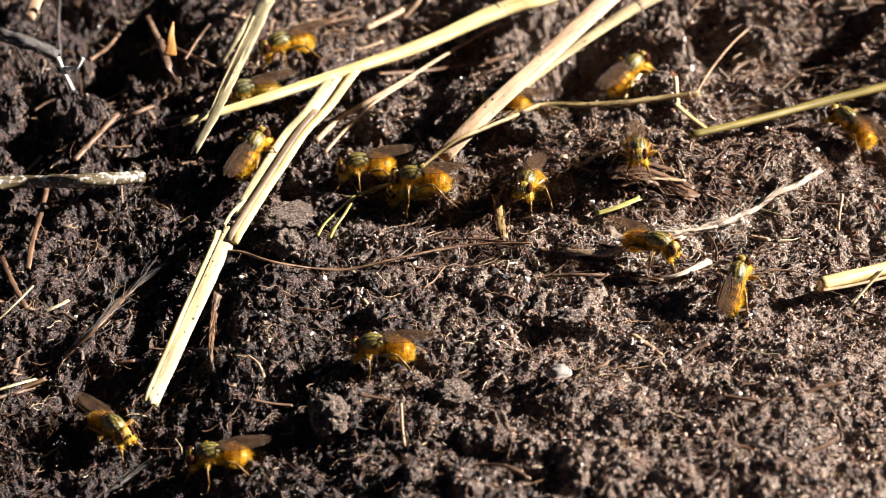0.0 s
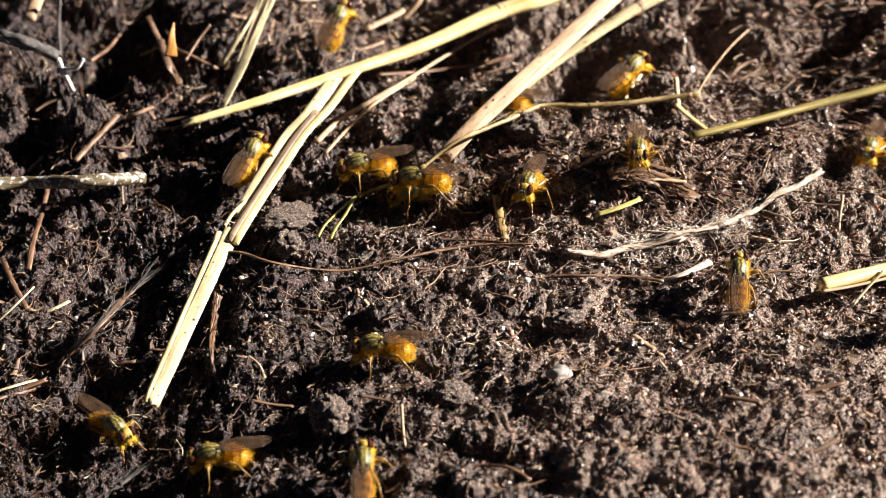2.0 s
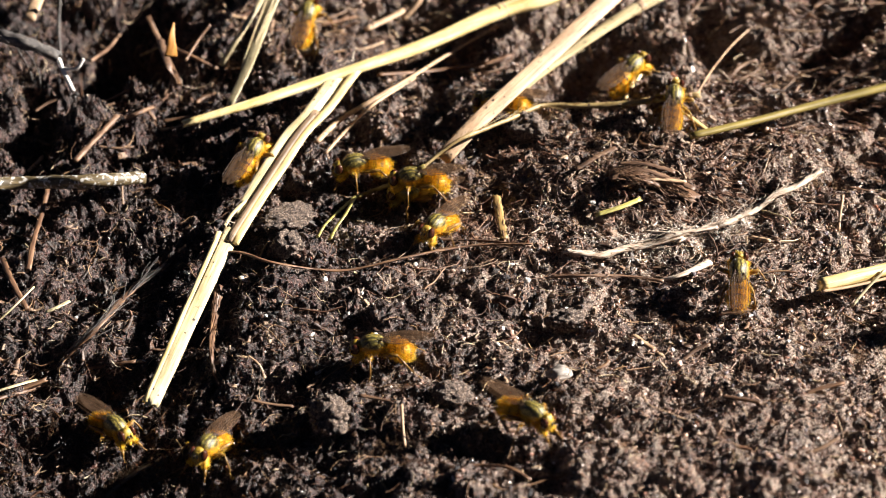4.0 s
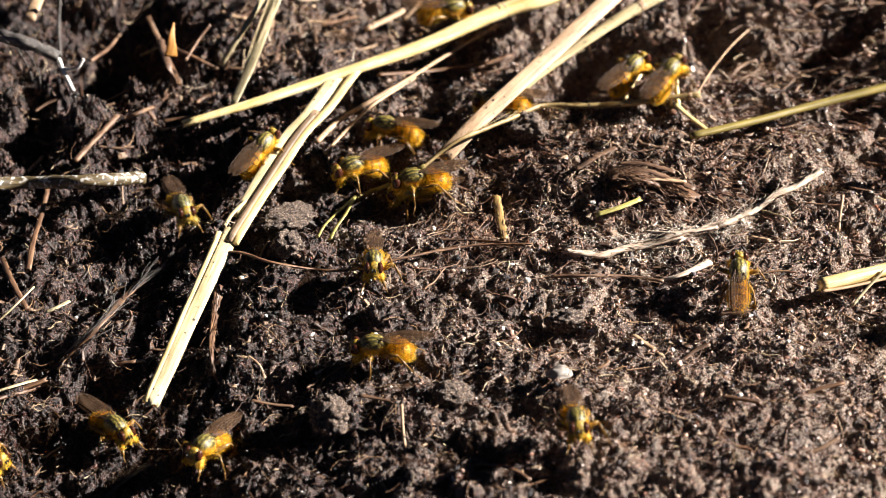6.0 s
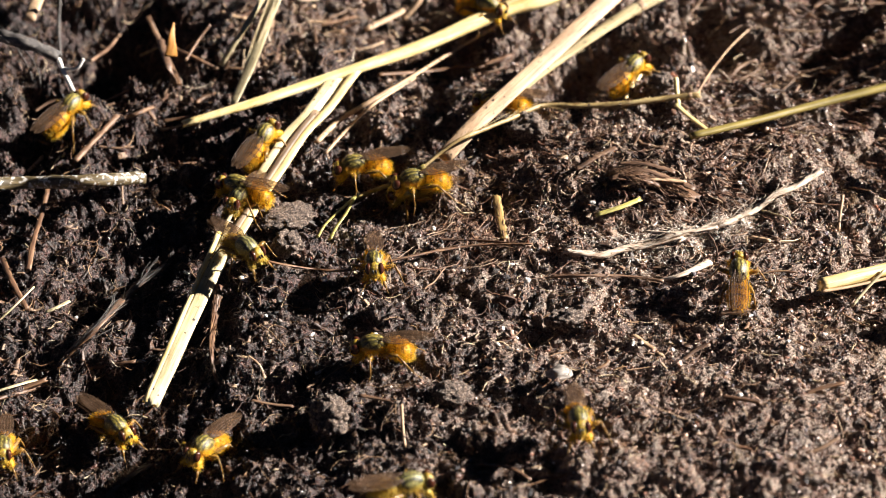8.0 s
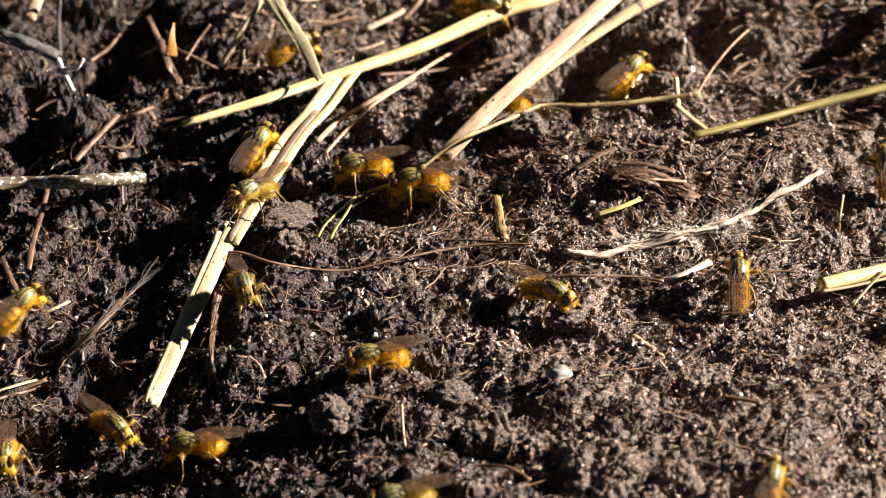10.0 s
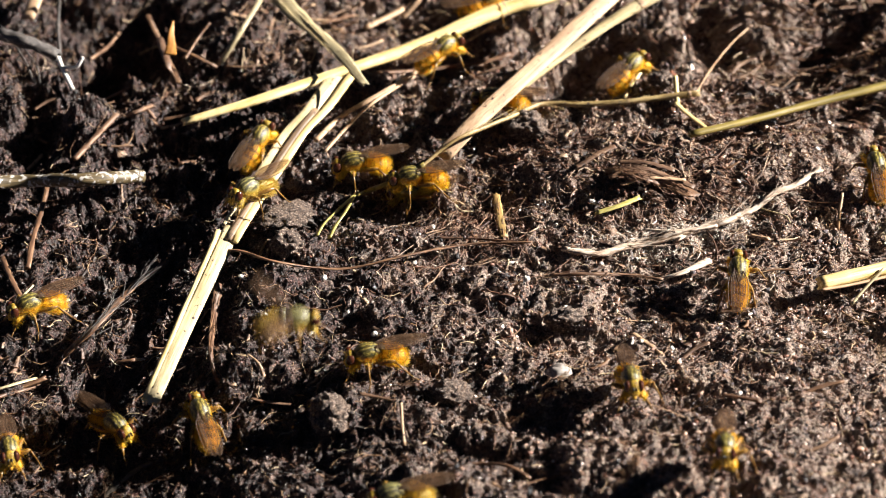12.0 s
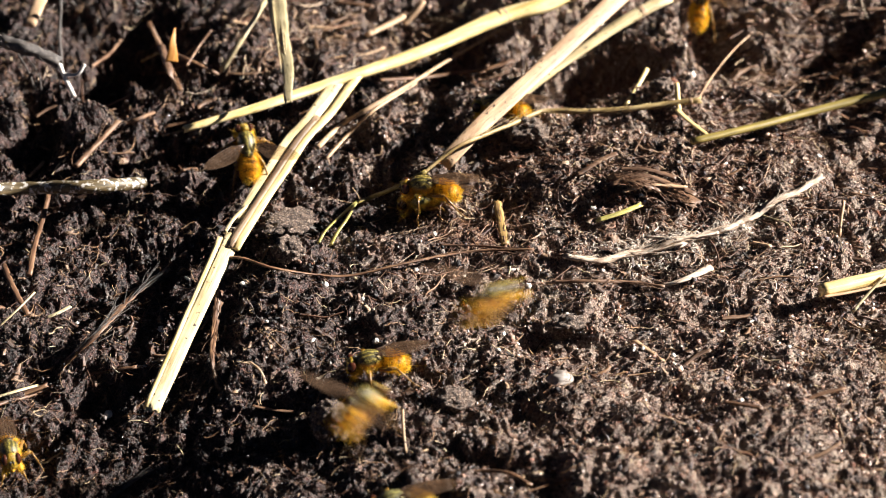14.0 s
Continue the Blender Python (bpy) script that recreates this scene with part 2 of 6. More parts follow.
def fur(name, tone, through_tone):
    def build(nt, p):
        g = nt.nodes.new("ShaderNodeNewGeometry")
        shades = ((0.0, tuple(c * 0.5 for c in tone)), (0.5, tone), (1.0, (min(1, tone[0] * 1.08), tone[1] * 1.2, tone[2] * 2.4)))
        nt.links.new(ramp(nt, g.outputs["Random Per Island"], shades), p.inputs["Base Color"])
        p.inputs["Roughness"].default_value = 0.4
        tr = node(nt, "ShaderNodeBsdfTranslucent", Color=(*through_tone, 1))
        mx = node(nt, "ShaderNodeMixShader", Fac=0.5)
        nt.links.new(p.outputs[0], mx.inputs[1])
        nt.links.new(tr.outputs[0], mx.inputs[2])
        nt.links.new(mx.outputs[0], nt.nodes["Material Output"].inputs[0])
    return material(name, build)


def wing_nodes(nt, p):
    co = coords(nt)
    nt.links.new(ramp(nt, grain(nt, co, 2.0, 3), ((0.35, (0.07, 0.042, 0.026)), (0.65, (0.15, 0.092, 0.058)))), p.inputs["Base Color"])
    p.inputs["Roughness"].default_value = 0.16
    clear = node(nt, "ShaderNodeBsdfTransparent", Color=(0.91, 0.82, 0.69, 1))
    mx = node(nt, "ShaderNodeMixShader", Fac=0.36)
    nt.links.new(clear.outputs[0], mx.inputs[1])
    nt.links.new(p.outputs[0], mx.inputs[2])
    nt.links.new(mx.outputs[0], nt.nodes["Material Output"].inputs[0])
    relief(nt, p, grain(nt, co, 0.7, 2), 0.25, 0.06)


def plain(name, tone, rough):
    def build(nt, p):
        co = coords(nt)
        nt.links.new(ramp(nt, grain(nt, co, 0.2, 3), ((0.3, tuple(c * 0.7 for c in tone)), (0.7, tuple(min(1, c * 1.25) for c in tone)))), p.inputs["Base Color"])
        p.inputs["Roughness"].default_value = rough
    return material(name, build)


WING = material("amber_wing_membrane", wing_nodes)
VEIN = plain("wing_vein", (0.06, 0.028, 0.012), 0.6)
EYE = plain("red_brown_eye", (0.055, 0.016, 0.008), 0.12)
BRISTLE = plain("black_bristle", (0.012, 0.010, 0.008), 0.4)

# ---------------------------------------------------------------- the ground
def lattice(ix, iy, seed):
    n = (ix * 374761393 + iy * 668265263 + seed * 974634777) & 0x7FFFFFFF
    n = ((n ^ (n >> 13)) * 1274126177) & 0x7FFFFFFF
    return ((n ^ (n >> 16)) % 10007) / 10007.0


def swell(x, y, size, seed):
    """Smooth noise from 0 to 1 whose lumps are about size mm across."""
    x, y = x / size, y / size
    fx, fy = np.floor(x), np.floor(y)
    u, v = x - fx, y - fy
    ix, iy = fx.astype(np.int64), fy.astype(np.int64)
    u, v = u * u * u * (u * (u * 6 - 15) + 10), v * v * v * (v * (v * 6 - 15) + 10)
    a, b = lattice(ix, iy, seed), lattice(ix + 1, iy, seed)
    c, d = lattice(ix, iy + 1, seed), lattice(ix + 1, iy + 1, seed)
    return (a * (1 - u) + b * u) * (1 - v) + (c * (1 - u) + d * u) * v


def lumps(x, y, size, seed):
    """Rounded clods with sharp creases between them."""
    c, s = math.cos(seed * 1.3), math.sin(seed * 1.3)
    return np.abs(2 * swell(c * x - s * y, s * x + c * y, size, seed) - 1)


# hollows and mounds of the dung heap: x, y, height, half-widths (mm)
SWELLS = (
    (28.6, 18.6, 2.6, 24, 14), (18.0, 44.8, -7.5, 7, 8), (-37.0, 47.6, 4.5, 3, 5), (-48.8, 26.4, 2, 3, 4), (-46.8, 48.3, -11, 10, 11), (-44.8, 48.3, -10, 6, 7), (-56.3, 31.7, -7, 6, 4), (-39.3, 22.5, -3.6, 7, 6),
    (12.5, -16.0, -2.5, 4, 4), (-44.8, -41.5, -5, 20, 14), (28.5, -33.8, -2.2, 4, 4),
    (4.9, 11.1, -1.2, 5, 5), (15.1, 14.2, 1.3, 6, 4), (-10.8, 12.3, -2.5, 8, 6), (55.8, 17.4, -2, 8, 6),
    (48.6, -24.8, 1.5, 10, 8), (60.4, 31.7, -5, 8, 6), (-20.3, -13.8, 2.0, 10, 8), (-54.5, 13.6, -2.5, 8, 6),
    (-1.9, 45.5, -2.5, 12, 8), (-27.4, 13.6, -1.8, 6, 6), (-32.1, -13.2, -3, 5, 5), (-39.0, -2.3, -3.2, 6, 4), (-6.3, 8.3, -3.2, 7, 3.5),
    (7.5, 8.0, -1.8, 4, 4.5), (-57.2, 25.1, -3.4, 7, 6), (-30.5, -44.0, -1.6, 5, 4), (-48.4, -46.0, -4, 7, 5), (-44.5, -22.7, -3, 8, 3.5),
    (33.3, -13.8, -1.8, 3, 3), (55.4, 0.1, -2, 3.5, 4), (20.8, -22.7, -2, 3, 3), (5.9, -35.9, -1.2, 4, 3.5), (-12.3, -16.6, -2, 4, 3),
    (-5.8, -33.3, 1.8, 4, 4), (-11.3, -31.2, 2.6, 1.6, 4), (-19.4, 0.1, 1.6, 4, 3), (-26.9, -22.7, 1.5, 3, 5), (-47.1, -9.2, -3.5, 7, 4), (-5.2, 55.5, -4, 10, 7),
    (25.6, 46.6, -7, 5, 5), (34.2, 46.2, 4, 2, 4), (53.1, 49.4, -6, 6, 4), (44.0, 31.1, -4, 5, 3), (41.1, 45.5, -4.2, 8, 5), (52.6, 39.9, -4.5, 9, 5), (57.7, 51.2, -3.5, 8, 5), (36.7, 51.2, -4, 6, 5), (48.1, 52.6, 2.5, 6, 4), (47.9, 31.7, -3.2, 7, 3), (-35.5, 34.4, -2.6, 6, 5), (-53.6, 35.8, 4, 3, 4), (-50.6, 28.4, 3.5, 4, 3), (-30.9, 49.7, 2.0, 4, 5), (-58.7, 31.7, 4, 4, 4), (-58.8, 55.5, 3, 5, 4), (-42.7, 37.1, 4.5, 3.5, 3.5), (-50.4, 52.6, 4, 3, 4),
)


def ground_z(x, y):
    """Height of the ground in mm at x, y in mm."""
    x, y = np.asarray(x, float), np.asarray(y, float)
    z = 0.02 * np.clip(x, -120, 120) + 6.5 * np.exp(-((x - 36) / 34) ** 2 - ((y + 54) / 30) ** 2) - 3.2 * np.exp(-((np.maximum(x, -42) + 42) / 24) ** 2 - ((y + 38) / 18) ** 2)
    for cx, cy, h, rx, ry in SWELLS:
        z = z + (h if h > 0 else (0.8 if cy < 32 else 1.25) * h) * np.exp(-((x - cx) / rx) ** 2 - ((y - cy) / ry) ** 2)
    wx = x + 2.5 * (swell(x, y, 5, 71) - 0.5)
    wy = y + 2.5 * (swell(x, y, 5, 72) - 0.5)
    rough = 0.72 + 0.9 * np.exp(-((x + 45) / 30) ** 2 - ((y - 38) / 26) ** 2) + 0.4 * np.exp(-((x - 45) / 28) ** 2 - ((y - 45) / 18) ** 2) - 0.22 * np.exp(-((x - 38) / 32) ** 2 - ((y + 18) / 30) ** 2)
    z = z + rough * (2.6 * lumps(wx, wy, 11, 3) + 2.0 * lumps(wx, wy, 5.2, 4) + 1.5 * lumps(wx, wy, 2.8, 5)
                     + 1.0 * lumps(wx, wy, 1.7, 6) - 1.0 * lumps(x, y, 1.1, 7) - 0.75 * lumps(x, y, 0.62, 8) + 0.3 * swell(x, y, 0.45, 9)) - 2.3
    return z


def axis(lo, hi, step, far):
    mid = np.arange(lo, hi, step)
    out = [step]
    while sum(out) < far:
        out.append(out[-1] * 1.45)
    tail = np.cumsum(out)
    return np.concatenate([(lo - tail)[::-1], mid, mid[-1] + tail])


def build_ground():
    xs, ys = axis(-68, 68, 0.2, 30000), axis(-58, 72, 0.2, 30000)
    gx, gy = np.meshgrid(xs, ys)
    gz = ground_z(gx, gy)
    verts = np.stack([gx, gy, gz], -1).reshape(-1, 3) * MM
    nx, ny = len(xs), len(ys)
    i = np.arange(nx * ny).reshape(ny, nx)
    faces = np.stack([i[:-1, :-1], i[:-1, 1:], i[1:, 1:], i[1:, :-1]], -1).reshape(-1, 4)
    me = bpy.data.meshes.new("ground")
    me.vertices.add(len(verts))
    me.vertices.foreach_set("co", verts.astype(np.float32).ravel())
    me.loops.add(faces.size)
    me.loops.foreach_set("vertex_index", faces.astype(np.int32).ravel())
    me.polygons.add(len(faces))
    me.polygons.foreach_set("loop_start", np.arange(0, faces.size, 4, dtype=np.int32))
    me.polygons.foreach_set("use_smooth", np.zeros(len(faces), dtype=bool))
    me.update(calc_edges=True)
    me.materials.append(SOIL)
    tagged(new("ground", me), "dark crumbly dung and soil with dried tan patches", "ground", kind="structure")


build_ground()


def rotations(rng, n):
    q = rng.normal(size=(n, 4))
    q /= np.linalg.norm(q, axis=1)[:, None]
    w, x, y, z = q.T
    return np.stack([np.stack([1 - 2 * (y * y + z * z), 2 * (x * y - z * w), 2 * (x * z + y * w)], -1),
                     np.stack([2 * (x * y + z * w), 1 - 2 * (x * x + z * z), 2 * (y * z - x * w)], -1),
                     np.stack([2 * (x * z - y * w), 2 * (y * z + x * w), 1 - 2 * (x * x + y * y)], -1)], 1)


def scatter_mesh(name, verts, faces, mat, label, category):
    me = bpy.data.meshes.new(name)
    me.vertices.add(len(verts))
    me.vertices.foreach_set("co", verts.astype(np.float32).ravel())
    k = faces.shape[1]
    me.loops.add(faces.size)
    me.loops.foreach_set("vertex_index", faces.astype(np.int32).ravel())
    me.polygons.add(len(faces))
    me.polygons.foreach_set("loop_start", np.arange(0, faces.size, k, dtype=np.int32))
    me.update(calc_edges=True)
    me.materials.append(mat)
    return tagged(new(name, me), label, category, kind="stuff")


def strew(name, label, level, x, y, z, size, jag, flat, seed, mat=None):
    """Angular bits, one closed shell each, joined into one mesh."""
    rng = np.random.default_rng(seed)
    if level == 0:
        v0 = np.array([(1, 0, 0), (-1, 0, 0), (0, 1, 0), (0, -1, 0), (0, 0, 1), (0, 0, -1)], float)
        f0 = np.array([(0, 2, 4), (2, 1, 4), (1, 3, 4), (3, 0, 4), (2, 0, 5), (1, 2, 5), (3, 1, 5), (0, 3, 5)])
    else:
        bm = bmesh.new()
        bmesh.ops.create_icosphere(bm, subdivisions=level, radius=1)
        v0 = np.array([v.co[:] for v in bm.verts])
        bm.verts.index_update()
        f0 = np.array([[v.index for v in f.verts] for f in bm.faces])
        bm.free()
    count = len(x)
    shape = size[:, None] * rng.uniform(flat, 1.6, (count, 3))
    v = v0[None] * (1 + rng.uniform(-jag, jag, (count, len(v0), 1))) * shape[:, None, :] + rng.normal(size=(count, len(v0), 3)) * size[:, None, None] * 0.18
    v = np.einsum("nij,nkj->nki", rotations(rng, count), v)
    v += np.stack([x, y, z], -1)[:, None, :]
    faces = f0[None] + (np.arange(count) * len(v0))[:, None, None]
    scatter_mesh(name, v.reshape(-1, 3) * MM, faces.reshape(-1, 3), mat or CRUMB, label, "soil crumbs")


def build_crumbs():
    rng = np.random.default_rng(5)
    n = 95000
    x, y = rng.uniform(-72, 72, n), rng.uniform(-56, 74, n)
    z = ground_z(x, y) + rng.uniform(-0.05, 0.22, n)
    strew("soil_crumbs", "fine dark brown soil flakes and pale grit", 0, x, y, z, np.clip(rng.lognormal(-2.25, 0.55, n), 0.05, 0.5), 0.5, 0.15, 6)
    # crumbs stuck together into knobbly clods
    clods, each = 900, 14
    cx, cy = rng.uniform(-72, 72, clods), rng.uniform(-56, 74, clods)
    cr = np.clip(rng.lognormal(-0.35, 0.4, clods), 0.4, 1.6)
    d = rng.normal(size=(clods, each, 3))
    d *= (rng.uniform(0.3, 1, (clods, each, 1)) * cr[:, None, None]) / np.linalg.norm(d, axis=2)[..., None]
    z = ground_z(cx, cy)[:, None] + 0.2 * cr[:, None] + 0.8 * d[..., 2]
    size = cr[:, None] * rng.uniform(0.10, 0.28, (clods, each))
    strew("clod_crumbs", "coarse brown soil crumbs clinging together", 1, (cx[:, None] + d[..., 0]).ravel(), (cy[:, None] + d[..., 1]).ravel(), z.ravel(), size.ravel(), 0.5, 0.4, 7)

    # a whitish crust where the root has rotted into the soil
    n = 2400
    s = rng.uniform(0, 1, n) ** 0.9
    x = 23.0 + 17.0 * s + rng.normal(size=n) * 0.9
    y = -1.2 + 6.2 * s ** 1.3 + rng.normal(size=n) * (0.35 + 0.75 * np.sin(np.pi * s))
    z = ground_z(x, y) + rng.uniform(0.0, 0.35, n)
    strew("root_crust", "whitish crumbly crust along a rotting root", 0, x, y, z, np.clip(rng.lognormal(-2.3, 0.5, n), 0.05, 0.28), 0.6, 0.12, 8, FUZZ)


def build_fibres(name, label, mat, count, seed, clusters, long=1.0, wide=1.0, flat=1.0, curl=0.9, steps=7, stand=0.22, aim=None):
    rng = np.random.default_rng(seed)
    x, y = rng.uniform(-70, 70, count), rng.uniform(-56, 72, count)
    # they lie matted in places
    at = 0
    for cx, cy, sx, sy, n in clusters:
        x[at:at + n], y[at:at + n] = cx + rng.normal(size=n) * sx, cy + rng.normal(size=n) * sy
        at += n
    length = rng.lognormal(0.5, 0.6, count) * long
    radius = np.clip(rng.lognormal(-2.85, 0.5, count), 0.025, 0.2) * wide
    head = rng.uniform(0, 2 * np.pi, count)
    bend = rng.normal(size=count) * curl
    if aim:
        head[:at] = rng.normal(size=at) * aim[1] + aim[0]
    far_mat = (x > 34) & (y > 24)
    head[far_mat] = rng.normal(size=far_mat.sum()) * 0.35
    bend[far_mat] *= 0.3
    length[far_mat] *= 1.5
    radius[far_mat] *= 1.3
    rise = rng.normal(size=count) * stand
    s = np.linspace(0, 1, steps)
    ang = head[:, None] + bend[:, None] * (s - 0.5)[None] * 2
    seg = length[:, None] / (steps - 1)
    px = x[:, None] + np.cumsum(np.cos(ang) * seg, 1)
    py = y[:, None] + np.cumsum(np.sin(ang) * seg, 1)
    g = ground_z(px, py)
    lift = 0.7 * g.mean(1)[:, None] + 0.3 * g.max(1)[:, None]
    pz = 0.55 * lift + 0.45 * g + 0.25 + rise[:, None] * (s[None] - 0.3) * length[:, None]
    rings = []
    for a in (0, 2.094, 4.189):
        ox = -np.sin(ang) * math.cos(a)
        oy = np.cos(ang) * math.cos(a)
        r = radius[:, None] * (1 - 0.5 * s[None])
        rings.append(np.stack([px + ox * r, py + oy * r, pz + math.sin(a) * r * flat], -1))
    v = np.stack(rings, 2)
    quads = []
    for i in range(steps - 1):
        for j in range(3):
            quads.append((i * 3 + j, i * 3 + (j + 1) % 3, (i + 1) * 3 + (j + 1) % 3, (i + 1) * 3 + j))
    faces = np.array(quads)[None] + (np.arange(count) * steps * 3)[:, None, None]
    scatter_mesh(name, v.reshape(-1, 3) * MM, faces.reshape(-1, 4), mat, label, "plant fibres")


build_crumbs()
build_fibres("plant_fibres", "fine brown rootlets and dry plant fibres in the soil", FIBRE, 9500, 9,
             ((4.96, 11.44, 4, 4, 260), (-38.00, 46.97, 14, 10, 260), (49.30, 48.32, 16, 10, 500)), curl=0.6)
build_fibres("matted_hairs", "short curled brown hairs of rotted dung matted over the soil", MAT, 17000, 21,
             ((24.0, -40.0, 22, 12, 3000), (-36.0, -24.0, 16, 10, 2200)), long=0.42, wide=0.62, curl=1.5, steps=5, stand=0.5)
build_fibres("pale_shreds", "pale tan shredded plant fibres matted on the mound", SHRED, 1500, 11,
             ((25.90, 13.01, 9, 5, 300), (29.76, 0.68, 9, 2.6, 220), (15.04, 25.32, 6, 3, 90), (34.93, 14.21, 12, 7, 150), (51.83, 48.21, 14, 9, 220), (37.41, -5.30, 16, 8, 100)), long=0.8, wide=1.0, flat=0.6, curl=0.6)
build_fibres("torn_bark", "reddish brown torn bark fibres lying side by side on the mound", BARKY, 1500, 23,
             ((26.0, 12.5, 5.5, 2.6, 380), (34.0, 10.0, 6, 2.5, 130), (38.0, 20.0, 6, 3, 140), (12.0, 20.0, 4, 2.5, 150), (48.0, 46.0, 13, 9, 400), (42.0, 26.0, 11, 6, 300)), long=1.4, wide=1.5, flat=0.5, curl=0.5, stand=0.12, aim=(-0.38, 0.55))
build_fibres("root_comb", "curved red-brown rootlets hanging side by side down the soil", BARKY, 260, 25,
             ((4.6, 8.0, 2.2, 2.6, 170), (7.4, 6.5, 1.2, 2.4, 90)), long=3.0, wide=1.0, curl=1.3, stand=0.1, aim=(-1.9, 0.55))
build_fibres("far_litter", "tangled tan and brown plant fibres in the hollows", SHRED, 900, 27,
             ((-40.0, 44.0, 12, 9, 250), (-20.0, 52.0, 14, 6, 300), (50.0, 50.0, 12, 8, 150)), long=1.8, wide=1.3, curl=0.5, stand=0.3)
build_fibres("root_fuzz", "white curly root hairs along the bleached root", FUZZ, 1900, 15,
             ((23.88, -0.21, 3, 1.2, 340), (27.94, 0.55, 3, 1.5, 480), (32.46, 2.48, 2.6, 1.4, 480), (37.32, 4.07, 2.4, 1.0, 280), (43.56, 8.43, 3, 0.8, 150), (25.44, 1.37, 1, 1.0, 160)), long=0.6, wide=0.75, curl=1.4)
build_fibres("bark_flakes", "flat brown flakes of rotted plant matter bedded in soil", FLAKE, 3200, 13,
             ((25.90, 13.31, 10, 5, 420), (29.76, 0.68, 10, 3, 160), (51.83, 48.21, 16, 10, 360), (11.93, 23.47, 6, 3, 120), (-17.77, 45.14, 18, 7, 160), (-41.56, -14.67, 16, 8, 200)), long=0.5, wide=6.0, flat=0.22, curl=0.3)


# ---------------------------------------------------------------- helpers for things
def part(name, bm, mat, parent, label=""):
    me = bpy.data.meshes.new(name)
    bmesh.ops.recalc_face_normals(bm, faces=bm.faces)
    for f in bm.faces:
        f.smooth = True
    bm.to_mesh(me)
    bm.free()
    for m in (mat if isinstance(mat, tuple) else (mat,)):
        me.materials.append(m)
    ob = new(name, me)
    ob.parent = parent
    if label:
        tagged(ob, label)
    return ob


def spline(points, count):
    """A smooth line through the points, resampled evenly."""
    p = [Vector(q) for q in points]
    if len(p) == 2:
        p = [p[0], p[0].lerp(p[1], 0.5), p[1]]
    ext = [2 * p[0] - p[1], *p, 2 * p[-1] - p[-2]]
    dense = []
    for i in range(1, len(ext) - 2):
        a, b, c, d = ext[i - 1:i + 3]
        for k in range(24):
            t = k / 24
            dense.append(0.5 * ((2 * b) + (c - a) * t + (2 * a - 5 * b + 4 * c - d) * t * t + (3 * b - a - 3 * c + d) * t ** 3))
    dense.append(p[-1])
    dist = [0.0]
    for u, w in zip(dense, dense[1:]):
        dist.append(dist[-1] + (w - u).length)
    out, j = [], 0
    for i in range(count):
        s = dist[-1] * i / (count - 1)
        while j < len(dist) - 2 and dist[j + 1] < s:
            j += 1
        k = (s - dist[j]) / max(1e-9, dist[j + 1] - dist[j])
        out.append(dense[j].lerp(dense[j + 1], k))
    return out


def sweep(bm, line, wide, tall, sides=12, ribs=0.0, tilt=0.0, taper=(1.0, 1.0), ragged=0.0, seed=1, slot=0, gnarl=0.0):
    """A stem with an oval, ribbed section along the line."""
    rng = random.Random(seed)
    n = len(line)
    rings = []
    for i, q in enumerate(line):
        t = (line[min(i + 1, n - 1)] - line[max(i - 1, 0)]).normalized()
        side = t.cross(Vector((0, 0, 1)))
        side = side.normalized() if side.length > 1e-6 else Vector((1, 0, 0))
        top = side.cross(t)
        s = i / (n - 1)
        k = (taper[0] * (1 - s) + taper[1] * s) * (1 + 0.03 * math.sin(seed + 9 * s) + 0.02 * math.sin(3 * seed + 23 * s))
        ring = []
        for j in range(sides):
            a = 2 * math.pi * j / sides
            r = 1 + ribs * (0.5 if j % 2 else -0.5)
            if gnarl:
                spot = Vector((s * 9 * (1 + gnarl), math.cos(a) * 1.3, math.sin(a) * 1.3 + seed))
                r *= 1 + gnarl * (noise.noise(spot) * 1.2 + 0.7 * noise.noise(spot * 3.1))
            u, w = wide * k * math.cos(a) * r, tall * k * math.sin(a) * r
            c, d = math.cos(tilt), math.sin(tilt)
            e = t * rng.uniform(-ragged, ragged) if i in (0, n - 1) else Vector()
            ring.append(bm.verts.new(q + side * (u * c - w * d) + top * (u * d + w * c) + e))
        rings.append(ring)
    for a, b in zip(rings, rings[1:]):
        for j in range(sides):
            bm.faces.new((a[j], a[(j + 1) % sides], b[(j + 1) % sides], b[j])).material_index = slot
    # hollow ends: a rim, then a recessed plug
    for ring, nxt in ((rings[0], line[0]), (rings[-1], line[-1])):
        inner = [bm.verts.new(v.co.lerp(nxt, 0.45)) for v in ring]
        for j in range(sides):
            bm.faces.new((ring[j], ring[(j + 1) % sides], inner[(j + 1) % sides], inner[j])).material_index = slot
        bm.faces.new(inner).material_index = slot


def local_line(points, count):
    """The line in a frame whose x axis runs along it, and that frame."""
    pts = [Vector(p) * MM for p in points]
    ax = (pts[-1] - pts[0]).normalized()
    side = Vector((0, 0, 1)).cross(ax).normalized()
    m = Matrix((ax, side, ax.cross(side))).transposed().to_4x4()
    m.translation = pts[0]
    inv = m.inverted()
    return m, [inv @ q for q in spline(pts, count)]


